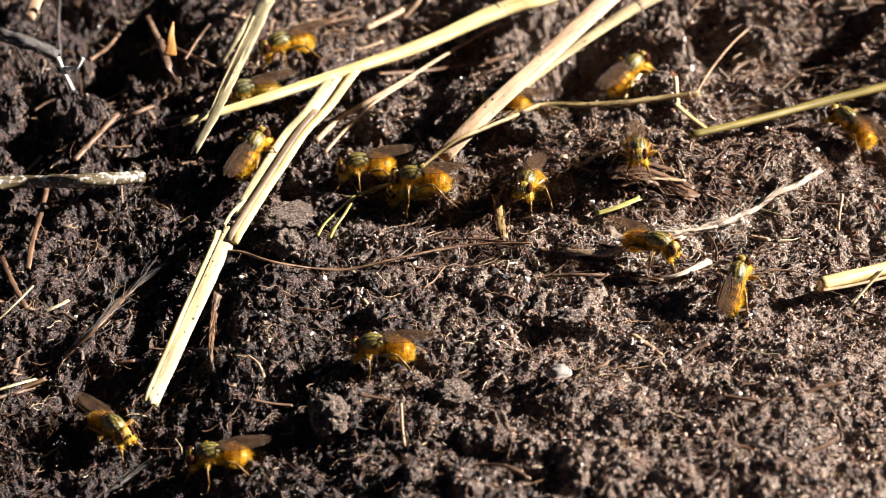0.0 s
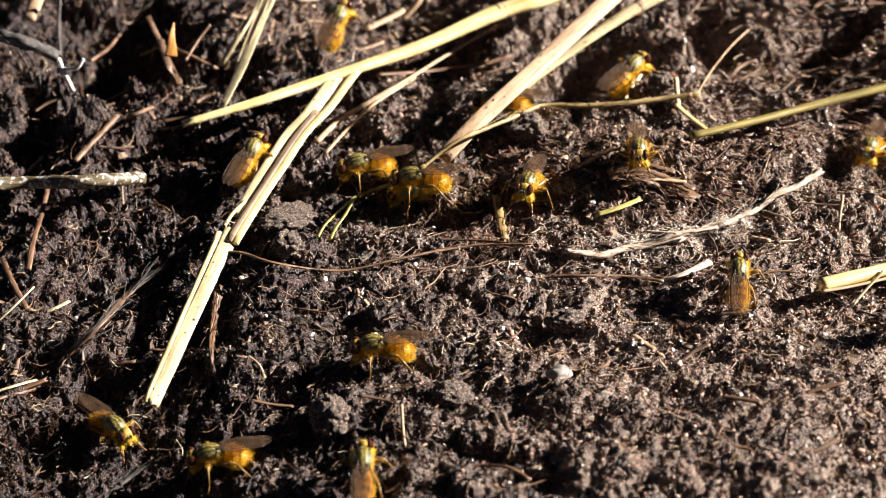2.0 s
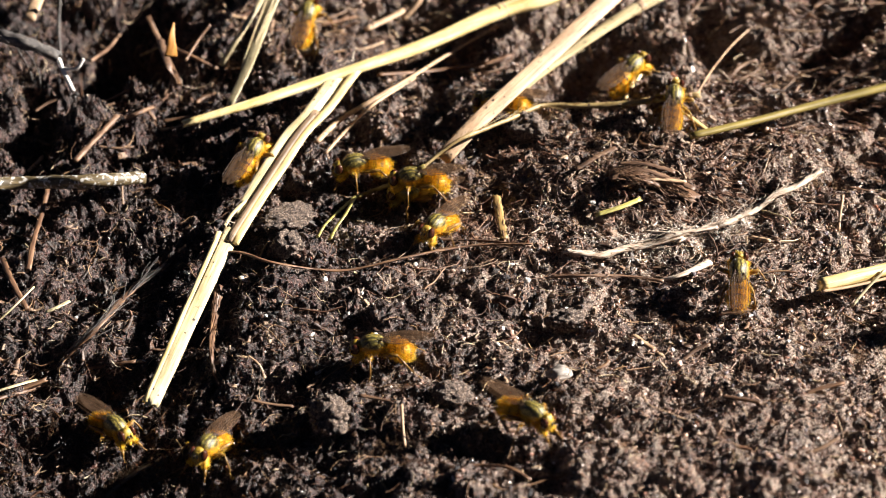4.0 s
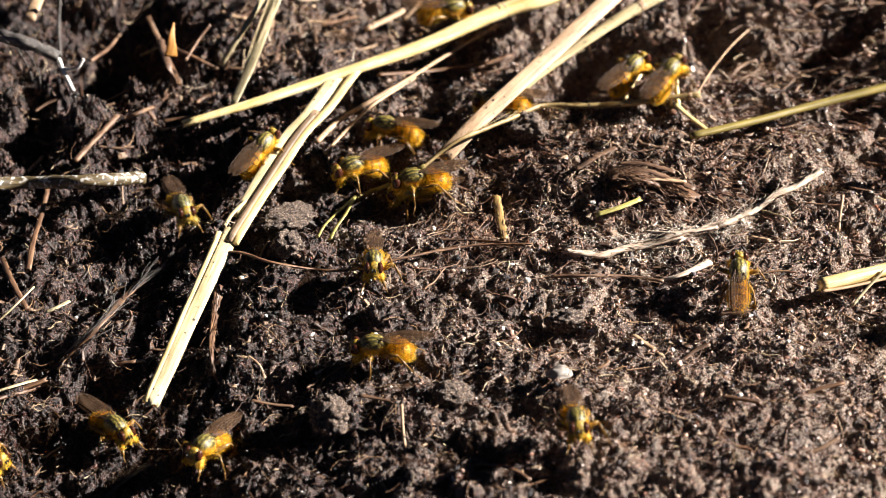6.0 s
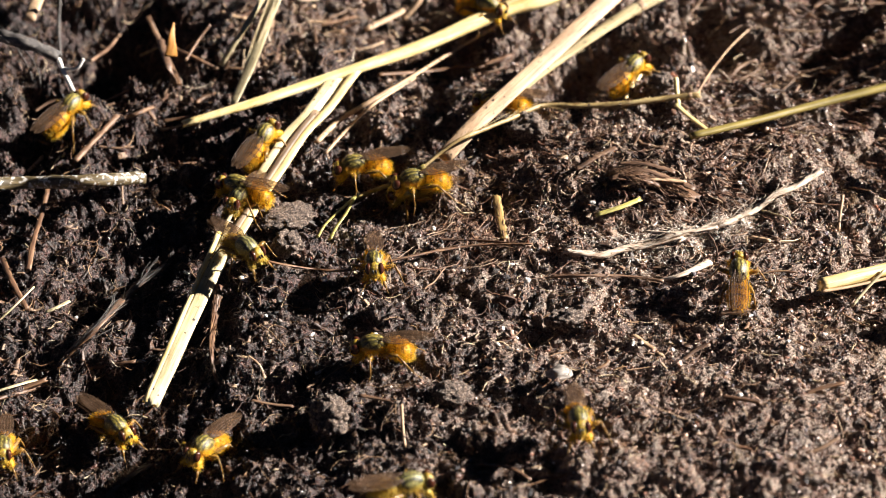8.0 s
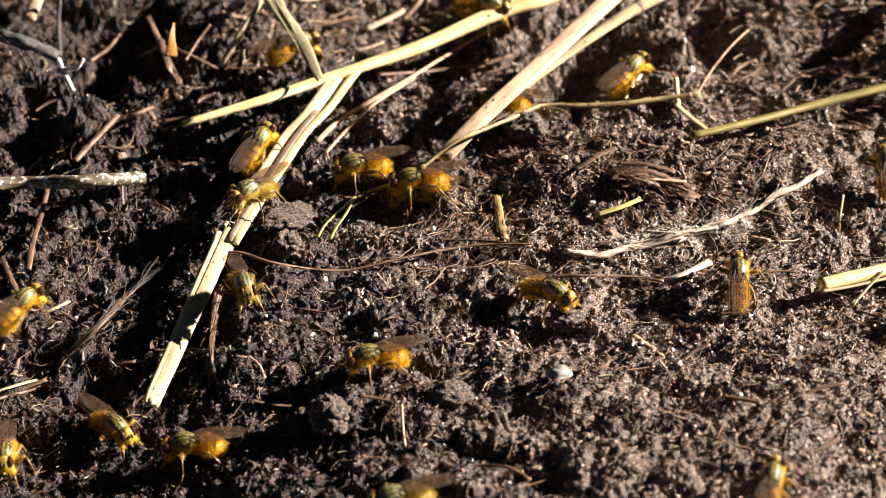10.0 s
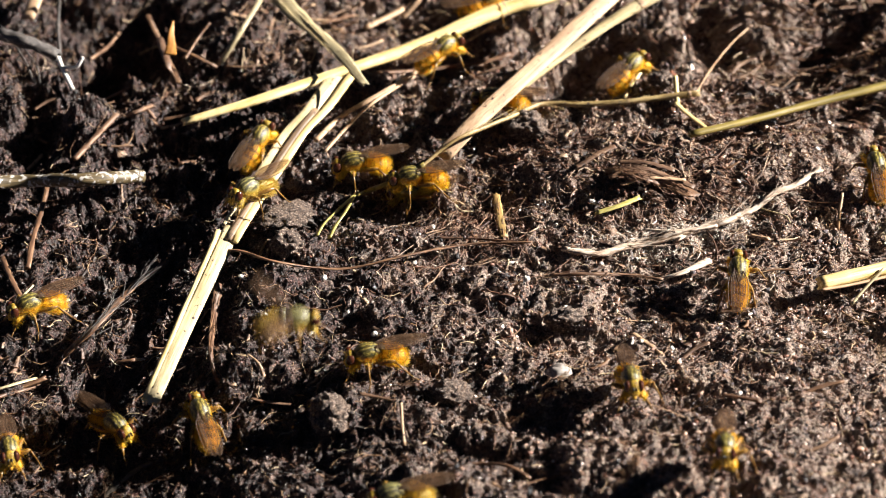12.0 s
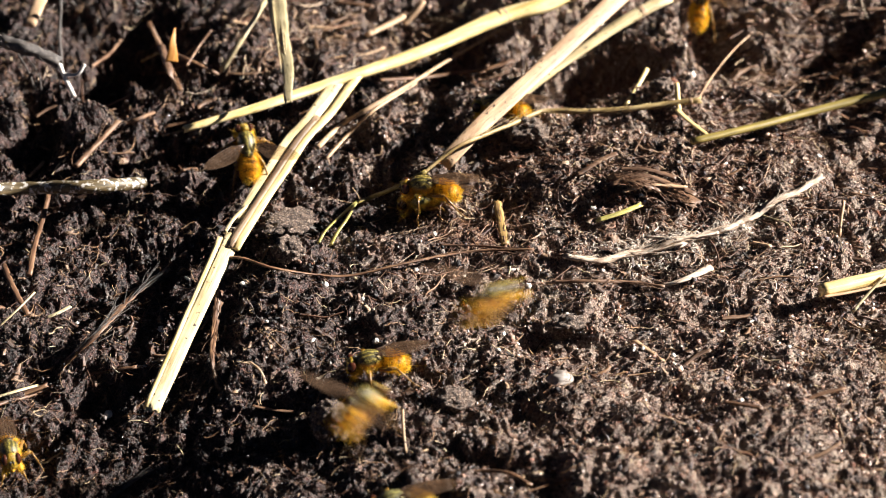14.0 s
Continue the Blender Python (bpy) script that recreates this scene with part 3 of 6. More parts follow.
def stalk(name, label, category, points, wide, tall, mat, group="", count=28, nodes=(), extra=(), fray=None, **kw):
    """One straw, blade or twig: its stem, swollen joints along it, and split slivers beside it."""
    m, line = local_line(points, count)
    root = tagged(new(name), label, category, group)
    root.matrix_basis = m
    bm = bmesh.new()
    sweep(bm, line, wide * MM, tall * MM, **kw)
    part("stem", bm, mat, root)
    for s in nodes:
        i = max(1, min(count - 2, round(s * (count - 1))))
        t = (line[i + 1] - line[i - 1]).normalized()
        lo, hi = kw.get("taper", (1.0, 1.0))
        k = lo + (hi - lo) * s
        bm = bmesh.new()
        sweep(bm, [line[i] + t * q * wide * MM for q in (-0.55, -0.25, 0.0, 0.25, 0.55)], wide * 1.02 * k * MM, tall * 1.03 * k * MM, sides=16, ribs=0.05)
        part("joint", bm, STRAW_TAN, root, "swollen straw joint")
    for pts, w, h, sliver_mat in extra:
        inv = m.inverted()
        bm = bmesh.new()
        sweep(bm, [inv @ q for q in spline([Vector(p) * MM for p in pts], 20)], w * MM, h * MM, sides=8, ribs=0.05, seed=7, gnarl=0.55 if sliver_mat in (BARK, ROOT_PALE) else 0.0)
        part("sliver", bm, sliver_mat, root)
    if fray:
        # loose fibres peeling off along the line: how many, how far (mm), how thick, material
        n, far, thick, fibre_mat = fray
        rng = random.Random(count + n)
        bm = bmesh.new()
        for _ in range(n):
            i = rng.randrange(0, count - 4)
            j = min(count - 1, i + rng.randrange(4, 12))
            off = Vector((0, rng.gauss(0, 0.5), abs(rng.gauss(0, 0.3)))) * far * MM
            swing = Vector((0, rng.gauss(0, 1), rng.gauss(0, 0.45))) * far * MM
            pts = [line[i] + off * 0.4, line[(i + j) // 2] + off + swing * 0.3, line[j] + off + swing]
            sweep(bm, spline(pts, 7), thick * MM * rng.uniform(0.5, 1.6), thick * MM * rng.uniform(0.3, 0.8), sides=5, taper=(1, 0.4), seed=rng.random() * 9)
        tagged(part("frayed_edge", bm, fibre_mat, root), kind="stuff")
    return root


def grit(label, category, name, at, sx, sy, sz, mat, seed, turn=0.0):
    """A rough pebble or clod, rounded and dented."""
    bm = bmesh.new()
    bmesh.ops.create_icosphere(bm, subdivisions=5 if mat == CLOD else 3, radius=1)
    for v in bm.verts:
        n = noise.noise(v.co * 1.6 + Vector((seed * 3.1, 0, 0))) * 0.35 + noise.noise(v.co * 4.2 + Vector((0, seed, 0))) * 0.16
        if mat == CLOD:
            n += noise.fractal(v.co * 3.5 + Vector((seed, 2, 0)), 0.9, 2.2, 5) * 0.16 - 0.1 * abs(noise.noise(v.co * 7 + Vector((0, 0, seed))))
        v.co = v.co * (1 + n)
        v.co = Vector((v.co.x * sx, v.co.y * sy, v.co.z * sz)) * MM
    me = bpy.data.meshes.new(name)
    for f in bm.faces:
        f.smooth = True
    bm.to_mesh(me)
    bm.free()
    me.materials.append(mat)
    ob = tagged(new(name, me), label, category)
    ob.matrix_basis = pose(at[0] * MM, at[1] * MM, (at[2] + sz * 0.45) * MM, 0, 0, turn)
    return ob


# ---------------------------------------------------------------- straw and stalks
stalk("straw_stalk", "pale yellow hollow straw with joints, lying on other straw", "straw",
      ((-34.92, 23.27, 3.30), (-25.58, 26.59, 4.40), (-13.87, 33.27, 4.60), (-3.06, 40.44, 4.20), (8.05, 48.60, 4.60), (14.48, 51.16, 5.00), (21.44, 55.94, 5.50)), 1.25, 0.85, STRAW_YELLOW,
      "loose straw", 40, nodes=(0.78,), ribs=0.05, sides=16, taper=(0.5, 1.22), ragged=0.0003)
stalk("straw_stalk", "broad cream split straw with a brown stain", "straw",
      ((-14.56, 32.75, 4.40), (-15.85, 29.12, 4.50), (-18.22, 23.85, 4.20), (-20.67, 19.86, 3.80), (-23.22, 13.68, 3.20), (-25.24, 8.50, 2.60), (-26.82, 4.15, 2.00)), 0.86, 0.3, STRAW_CREAM, "loose straw", 30, ribs=0.04, sides=18, ragged=0.0004, tilt=0.3, taper=(1.25, 0.8),
      extra=((((-11.65, 34.51, 4.50), (-13.26, 30.31, 4.60), (-15.58, 25.03, 4.30), (-18.48, 20.24, 3.90), (-21.05, 13.92, 3.30), (-23.32, 8.74, 2.70), (-25.58, 2.94, 2.10), (-27.00, -1.16, 1.75)), 0.68, 0.3, STRAW_YELLOW), (((-17.09, 24.62, 4.40), (-19.46, 20.04, 4.05), (-22.08, 13.71, 3.45), (-24.19, 8.54, 2.85), (-26.70, 2.02, 2.25), (-27.73, -1.01, 2.00)), 0.5, 0.26, STRAW_STAIN), (((-25.90, 6.90, 2.60), (-27.38, 4.09, 2.70), (-28.44, 1.71, 2.30)), 0.3, 0.2, STRAW_CREAM)))
stalk("straw_stalk", "broad cream broken straw lying flat on dark soil", "straw",
      ((-27.35, 1.51, 1.90), (-28.51, -3.14, 1.45), (-31.67, -13.98, 0.15), (-35.92, -28.10, -2.52)), 1.1, 0.3, STRAW_CREAM, "loose straw", 30, ribs=0.04, sides=18, ragged=0.0006, tilt=0.25, taper=(0.95, 0.8),
      extra=((((-29.00, 0.90, 2.00), (-30.02, -3.25, 1.54), (-32.87, -14.07, 0.23), (-36.73, -27.62, -2.39)), 0.42, 0.28, STRAW_YELLOW),))
stalk("straw_stalk", "flat tan straw strip leaning over a hollow", "straw",
      ((-0.15, 16.12, 2.60), (4.99, 20.98, 5.60), (13.51, 30.77, 8.20), (23.20, 43.59, 10.00), (31.62, 54.78, 11.00)), 1.3, 0.3, STRAW_TAN, "loose straw", 34, ribs=0.05, sides=18, taper=(0.85, 1.0), tilt=-0.45,
      extra=((((1.21, 17.16, 2.40), (6.37, 22.05, 5.20), (14.92, 31.62, 7.80), (24.97, 44.47, 9.70)), 0.2, 0.12, STRAW_TAN),))
stalk("straw_stalk", "pale yellow straw with a frayed joint, leaning on soil", "straw",
      ((9.23, 31.35, 1.60), (12.75, 33.92, 3.40), (18.28, 38.14, 5.40), (23.88, 42.47, 7.00), (27.67, 45.22, 7.80), (31.52, 48.05, 8.20)), 0.8, 0.6, STRAW_CREAM, "loose straw", 30, nodes=(0.83,), ribs=0.06, sides=16, taper=(0.7, 1.25), fray=(16, 0.8, 0.07, STRAW_PALE))
stalk("straw_stalk", "thick yellow cut straw lying across the soil", "straw",
      ((47.57, -12.01, 3.56), (52.06, -10.10, 3.33), (57.34, -7.83, 3.10), (66.52, -3.88, 3.02)), 0.92, 0.88, STRAW_YELLOW, "loose straw", 26, ribs=0.06, sides=18, ragged=0.0002,
      extra=((((47.61, -13.14, 3.46), (51.90, -11.73, 3.25), (58.70, -8.91, 2.93)), 0.22, 0.16, STRAW_TAN),))
stalk("plant_stalk", "olive green plant stalk lying over a hollow", "stalk",
      ((33.03, 18.48, 4.70), (41.51, 22.41, 4.20), (51.17, 27.59, 3.50), (61.71, 32.30, 3.20), (71.55, 36.25, 3.00)), 0.68, 0.55, STRAW_OLIVE, "", 30, ribs=0.06, taper=(0.8, 1.1))
stalk("plant_stalk", "thin yellow-brown stalk with a broken woody end", "stalk",
      ((-2.91, 11.97, 4.00), (-0.45, 14.27, 4.90), (2.10, 15.67, 6.10), (4.96, 17.85, 6.00), (9.20, 22.64, 4.60), (13.51, 27.21, 3.40), (18.89, 27.20, 3.40), (24.56, 27.17, 3.80), (29.65, 27.95, 4.00), (34.89, 28.45, 4.40)), 0.36, 0.36, STALK_TAN, "", 70,
      nodes=(0.78, 0.97), ribs=0.07, taper=(0.55, 1.25), ragged=0.0003, gnarl=0.15, fray=(14, 0.6, 0.06, STALK_TAN))
stalk("split_grass", "thin greyish grass stem splitting into two yellow-green blades", "grass blade",
      ((-2.39, 12.18, 4.40), (-6.28, 11.91, 2.00), (-9.76, 14.86, -1.92), (-11.88, 12.36, -0.98)), 0.4, 0.32, STRAW_OLIVE, "", 24, taper=(0.9, 0.8),
      extra=((((-11.73, 12.40, -0.91), (-13.77, 9.69, -1.21), (-15.45, 4.71, 0.35), (-16.21, -0.36, 2.22)), 0.3, 0.12, BLADE_GREEN), (((-11.72, 12.30, -0.93), (-12.77, 6.97, 0.49), (-13.96, 4.27, 0.32), (-14.67, 0.81, 0.95)), 0.33, 0.12, BLADE_GREEN)))
stalk("dry_grass", "thin tan dry grass stem bent over soil", "grass stem",
      ((8.38, 51.49, 0.55), (1.28, 47.54, -1.62), (-5.00, 35.35, 2.01), (-9.93, 28.33, 3.35), (-14.19, 27.44, 0.78), (-17.03, 20.76, 2.02)), 0.27, 0.2, STRAW_TAN, "dry grass stems", 36, taper=(0.8, 1.5))
stalk("dry_grass", "thin tan dry grass stem bent over soil", "grass stem",
      ((-3.83, 35.90, 2.01), (-9.53, 27.53, 3.35), (-13.02, 26.59, 0.05), (-15.83, 20.18, 0.55)), 0.22, 0.16, STRAW_TAN, "dry grass stems", 24)
stalk("root_strand", "bleached fibrous root lying on the mound", "root",
      ((15.74, -2.22, 1.45), (20.10, -2.67, 1.16), (23.84, -0.74, 0.85), (26.80, 0.04, 0.72), (30.45, 0.63, 1.92), (33.50, 2.08, 1.18), (37.22, 3.23, 1.96), (40.79, 6.23, 1.51), (43.48, 8.11, 2.52), (46.67, 10.54, 2.27), (50.20, 14.42, 1.90)), 0.5, 0.36, ROOT_PALE, "", 90, ribs=0.16, taper=(0.7, 0.9), ragged=0.0006, gnarl=0.7, fray=(90, 1.1, 0.045, ROOT_PALE),
      extra=((((26.21, 2.72, 0.77), (30.45, 0.83, 2.04), (35.68, 2.22, 1.90)), 0.3, 0.15, ROOT_PALE), (((20.10, -2.52, 1.32), (25.30, -0.72, 0.66), (31.16, 0.21, 1.78)), 0.22, 0.15, ROOT_PALE),
             (((30.43, -0.30, 1.26), (33.53, 2.49, 1.42), (40.31, 5.12, 1.90)), 0.25, 0.2, ROOT_PALE), (((41.27, 7.25, 1.03), (44.62, 3.97, 2.13), (45.28, 2.75, 1.86)), 0.1, 0.1, STRAW_PALE)))
stalk("dry_stem", "short bleached dry stem on the soil", "stem", ((27.54, -6.97, 0.30), (30.38, -7.13, 1.36), (34.33, -3.58, 0.67)), 0.55, 0.3, ROOT_PALE, "", 18, ribs=0.1, taper=(0.4, 1.1))
stalk("root_strand", "thin brown root strand running over soil", "root", ((13.81, -6.58, 0.64), (18.48, -7.09, 1.24), (23.61, -6.16, 0.31), (28.23, -7.50, 0.64)), 0.24, 0.18, BARK, "brown root strands", 30, gnarl=0.35, fray=(16, 0.7, 0.05, BARK))
stalk("mouldy_stem", "dark olive stem with white mould, half sunk in soil", "stem",
      ((-62.80, 9.96, 2.89), (-55.86, 13.15, 0.87), (-47.18, 10.30, 3.28), (-39.83, 13.86, 1.19)), 0.95, 0.85, MOULD, "", 40, ribs=0.04, sides=16, gnarl=0.12)
stalk("twig", "grey weathered twig with white rootlets", "twig",
      ((-64.45, 40.38, 7.26), (-57.80, 32.07, 10.84), (-54.30, 31.04, 10.06), (-52.11, 30.54, 9.10)), 0.95, 0.75, STRAW_GREY, "", 30, ribs=0.12, gnarl=0.35, fray=(24, 1.3, 0.06, STRAW_GREY),
      extra=((((-52.40, 30.78, 9.59), (-51.37, 28.60, 8.31), (-49.92, 26.33, 6.45)), 0.34, 0.3, STONE), (((-51.53, 28.80, 8.45), (-49.55, 28.34, 8.76), (-48.53, 28.95, 10.01)), 0.26, 0.24, STONE),
             (((-54.07, 50.45, 6.23), (-54.07, 46.37, 3.22), (-51.80, 30.11, 9.59)), 0.25, 0.22, STRAW_GREY), (((-59.27, 40.47, 3.89), (-56.56, 31.69, 6.63), (-55.79, 30.24, 4.83)), 0.12, 0.1, STRAW_GREY), (((-57.05, 33.77, 8.01), (-55.34, 31.37, 7.04), (-54.85, 30.12, 4.91)), 0.1, 0.1, STRAW_GREY)))
stalk("root_strand", "long brown strap-like root curving over soil", "root",
      ((-29.04, -1.85, 0.89), (-26.07, -3.28, 2.01), (-21.85, -7.39, 3.67), (-16.20, -5.90, 1.31), (-11.89, -5.34, 0.77), (-6.10, -4.02, 1.39), (-1.02, -1.31, 0.65), (4.84, 0.51, 0.25), (11.52, -1.40, 1.93)), 0.33, 0.14, STRAW_BROWN, "brown root strands", 60, tilt=0.4, gnarl=0.35, fray=(14, 0.6, 0.05, STRAW_BROWN))
stalk("root_strand", "thin brown root strand running over soil", "root", ((-0.66, 1.98, 0.04), (4.86, 1.84, -0.03), (10.64, -1.39, 1.74)), 0.17, 0.15, STRAW_BROWN, "brown root strands", 20)
stalk("dead_leaf", "shrivelled dark brown leaf strip hanging down the soil", "dead leaf",
      ((-28.61, -7.62, 0.08), (-28.94, -12.68, -0.91), (-28.82, -21.22, 0.17), (-28.00, -24.57, -1.59), (-26.48, -26.04, -2.17)), 0.45, 0.14, STRAW_BROWN, "", 36, tilt=0.5, ribs=0.2, taper=(1.2, 0.5), gnarl=0.4, fray=(26, 0.7, 0.07, STRAW_BROWN))
stalk("straw_chip", "small bright yellow straw chip on the mound", "straw chip", ((20.13, 4.59, 2.13), (22.94, 5.27, 2.71), (25.75, 6.94, 2.84)), 0.42, 0.16, BLADE_GREEN, "", 14, ragged=0.0004)
stalk("straw_chip", "small pale straw chip on dark soil", "straw chip", ((-50.33, -12.98, -0.02), (-48.93, -12.46, 0.30), (-47.49, -10.57, -0.13)), 0.28, 0.12, STRAW_PALE, "", 12)
stalk("straw_chip", "whitish flat straw chip on dark soil", "straw chip", ((-56.04, -25.03, -3.14), (-53.09, -23.23, -3.39), (-50.94, -20.55, -4.74)), 0.24, 0.1, STRAW_PALE, "", 12)
stalk("straw_chip", "pale tan cut straw piece behind a twig", "straw chip", ((-58.57, 48.37, 3.22), (-57.58, 51.98, 4.26), (-57.14, 58.02, 3.18)), 0.95, 0.35, STRAW_TAN, "", 14)
stalk("dry_grass", "pale grey-tan dry grass stem lying on soil", "grass stem", ((-31.20, 41.63, 0.13), (-28.43, 44.25, 3.51), (-25.76, 51.01, 4.71), (-24.76, 59.37, 2.30)), 0.42, 0.3, STRAW_PALE, "dry grass stems", 22)
stalk("straw_chip", "short tan straw piece on the soil", "straw chip", ((-11.05, 54.35, -2.35), (-7.68, 57.67, -2.62), (-5.58, 59.68, -2.59)), 0.5, 0.3, STRAW_TAN, "", 12)
stalk("straw_chip", "short tan straw piece on the soil", "straw chip", ((-5.90, 58.46, -3.35), (-4.26, 59.55, -2.11), (-2.95, 60.93, -0.87)), 0.5, 0.35, STRAW_TAN, "", 12)
stalk("dry_grass", "thin yellow stem stub standing in soil", "grass stem", ((31.94, 27.18, 3.41), (31.83, 28.76, 4.46), (31.71, 30.38, 5.86)), 0.36, 0.34, STRAW_YELLOW, "dry grass stems", 12)
stalk("dry_grass", "thin yellow dry stem over soil", "grass stem", ((31.55, 26.40, 4.26), (33.48, 24.72, 3.29), (35.92, 21.90, 2.88)), 0.34, 0.2, STRAW_YELLOW, "dry grass stems", 14)
stalk("dry_grass", "thin yellow stem leaning out of a hollow", "grass stem", ((24.93, 31.65, 1.20), (26.56, 35.13, 1.60), (28.29, 39.07, 2.20)), 0.3, 0.26, STRAW_YELLOW, "dry grass stems", 14)
stalk("twig", "thin tan curved twig standing in soil", "twig", ((34.71, 29.86, 3.60), (37.48, 37.83, 2.20), (41.19, 46.57, 0.60), (45.87, 54.36, -0.40)), 0.12, 0.11, STRAW_TAN, "", 24, gnarl=0.2)
stalk("dead_leaf", "small pointed orange dry leaf standing in soil", "dead leaf", ((-37.39, 35.02, 6.21), (-37.21, 35.48, 7.40), (-37.19, 36.19, 8.60), (-36.91, 37.70, 10.00)), 0.85, 0.16, LEAF_ORANGE, "", 18, taper=(1.1, 0.12), tilt=-0.6)
stalk("twig", "brown flattened twig in the soil", "twig", ((-42.00, 51.77, 1.52), (-39.49, 46.34, -0.60), (-36.37, 34.77, 1.65)), 0.4, 0.2, STRAW_BROWN, "brown twigs", 16)
stalk("twig", "brown flattened twig in the soil", "twig", ((-38.97, 46.48, 0.27), (-34.95, 40.28, 2.60), (-31.38, 38.92, 1.44)), 0.28, 0.2, STRAW_BROWN, "brown twigs", 14)
stalk("twig", "thin tan twig in a dark hollow", "twig", ((-48.76, 37.22, 3.94), (-47.31, 45.14, 0.41), (-46.24, 51.93, -1.69)), 0.26, 0.22, BARK, "", 16, gnarl=0.35)
stalk("twig", "brown flattened twig in the soil", "twig", ((-49.22, 16.83, 1.80), (-46.87, 22.46, 1.44), (-44.44, 28.04, 1.20)), 0.4, 0.26, BARK, "brown twigs", 20, gnarl=0.4, fray=(10, 0.6, 0.06, STRAW_BROWN))
stalk("twig", "brown forked twig standing in a dark hollow", "twig", ((-36.90, 35.32, 1.27), (-38.05, 36.33, 4.37), (-40.03, 47.80, 0.14)), 0.5, 0.26, BARK, "brown twigs", 18, gnarl=0.3,
      extra=((((-43.06, 49.22, -3.36), (-40.59, 47.84, -1.24), (-38.65, 46.39, 0.14)), 0.2, 0.16, STALK_TAN), (((-35.70, 37.95, 3.44), (-34.05, 42.20, 4.14), (-32.55, 44.27, 5.21)), 0.22, 0.18, STRAW_BROWN)))
stalk("twig", "thin tan twig lying on soil", "twig", ((-43.08, 27.56, 1.26), (-41.49, 27.53, 2.04), (-39.89, 30.86, 0.61)), 0.3, 0.24, BARK, "", 14, gnarl=0.35)
stalk("dry_grass", "brown dry grass stem leaning on soil", "grass stem", ((-53.14, -5.67, 1.03), (-53.24, 0.54, 0.60), (-53.01, 7.53, -0.59), (-52.68, 13.43, -0.37)), 0.36, 0.22, STRAW_BROWN, "dry grass stems", 18, gnarl=0.3)
stalk("dry_grass", "brown dry grass stem leaning on soil", "grass stem", ((-57.08, -0.94, -0.85), (-55.03, -7.44, 0.41), (-52.66, -12.46, 0.02)), 0.36, 0.18, STRAW_BROWN, "dry grass stems", 18, gnarl=0.3)
stalk("dry_grass", "whitish thin fibre on soil", "grass stem", ((-56.37, -13.89, -0.85), (-54.13, -11.92, 0.31), (-52.21, -8.27, 0.33)), 0.14, 0.12, STRAW_PALE, "dry grass stems", 12)
stalk("dead_leaf", "frayed grey-brown dry leaf strip on soil", "dead leaf", ((-47.23, -18.73, -2.19), (-42.92, -15.59, 0.55), (-40.00, -5.24, -2.48), (-36.17, -0.42, -2.38)), 0.45, 0.1, STRAW_BROWN, "", 30, ribs=0.25, ragged=0.0012, gnarl=0.4, fray=(40, 0.9, 0.06, STRAW_GREY))
stalk("root_strand", "dark brown root strand lying in a furrow", "root", ((-56.22, -26.48, -3.19), (-50.60, -21.45, -5.19), (-45.01, -19.52, -4.04), (-38.52, -19.71, -2.49)), 0.26, 0.2, STRAW_BROWN, "brown root strands", 34, gnarl=0.4, fray=(14, 0.6, 0.05, STRAW_BROWN))
stalk("dry_grass", "frayed grey-tan dry stem on soil", "grass stem", ((-41.64, -38.06, -9.01), (-39.02, -35.61, -8.28), (-36.70, -33.86, -7.63), (-33.86, -33.26, -6.95)), 0.34, 0.16, STRAW_GREY, "dry grass stems", 24, ribs=0.2, gnarl=0.35, fray=(12, 0.6, 0.05, STRAW_GREY))
stalk("dry_grass", "short brown stem standing in soil", "grass stem", ((-4.54, -39.42, 0.65), (-4.82, -37.55, 2.33), (-4.96, -35.47, 4.04)), 0.18, 0.16, STRAW_TAN, "dry grass stems", 12)
stalk("dead_leaf", "small curled tan husk on the soil", "dead leaf", ((-24.08, -22.81, 1.03), (-22.78, -23.87, 0.56), (-22.09, -24.79, -0.76), (-21.83, -25.76, -2.32)), 0.2, 0.14, STRAW_TAN, "", 18, taper=(0.5, 1.3), gnarl=0.3)
stalk("root_strand", "thin brown root strand running over soil", "root", ((0.40, -44.52, 1.98), (4.42, -43.94, 1.82), (7.71, -46.01, 3.31), (10.32, -47.95, 3.11)), 0.22, 0.18, STRAW_BROWN, "brown root strands", 18)
stalk("dry_grass", "short tan stem stub beside rootlets", "grass stem", ((8.04, 2.51, -0.37), (7.57, 6.31, -0.12), (7.12, 11.53, -0.16)), 0.52, 0.24, STRAW_OCHRE, "dry grass stems", 16, gnarl=0.3, ragged=0.0003, fray=(16, 0.8, 0.05, STRAW_BROWN))
stalk("twig", "thin pale stem leaning on a cut straw", "twig", ((51.51, -14.01, 1.83), (53.59, -11.65, 2.85), (55.94, -9.47, 4.04)), 0.2, 0.18, STRAW_PALE, "", 12)
stalk("twig", "tan thin stem standing in soil", "twig", ((51.65, 3.46, 0.20), (51.93, 5.25, 1.80), (52.37, 7.22, 3.37)), 0.2, 0.16, STRAW_TAN, "", 10)
stalk("dry_grass", "brown flattened stem lying behind straw", "grass stem", ((-8.93, 36.75, 1.99), (-1.91, 43.48, -2.11), (6.08, 45.59, -2.22), (9.71, 47.32, -2.05)), 0.36, 0.2, STRAW_BROWN, "dry grass stems", 20)
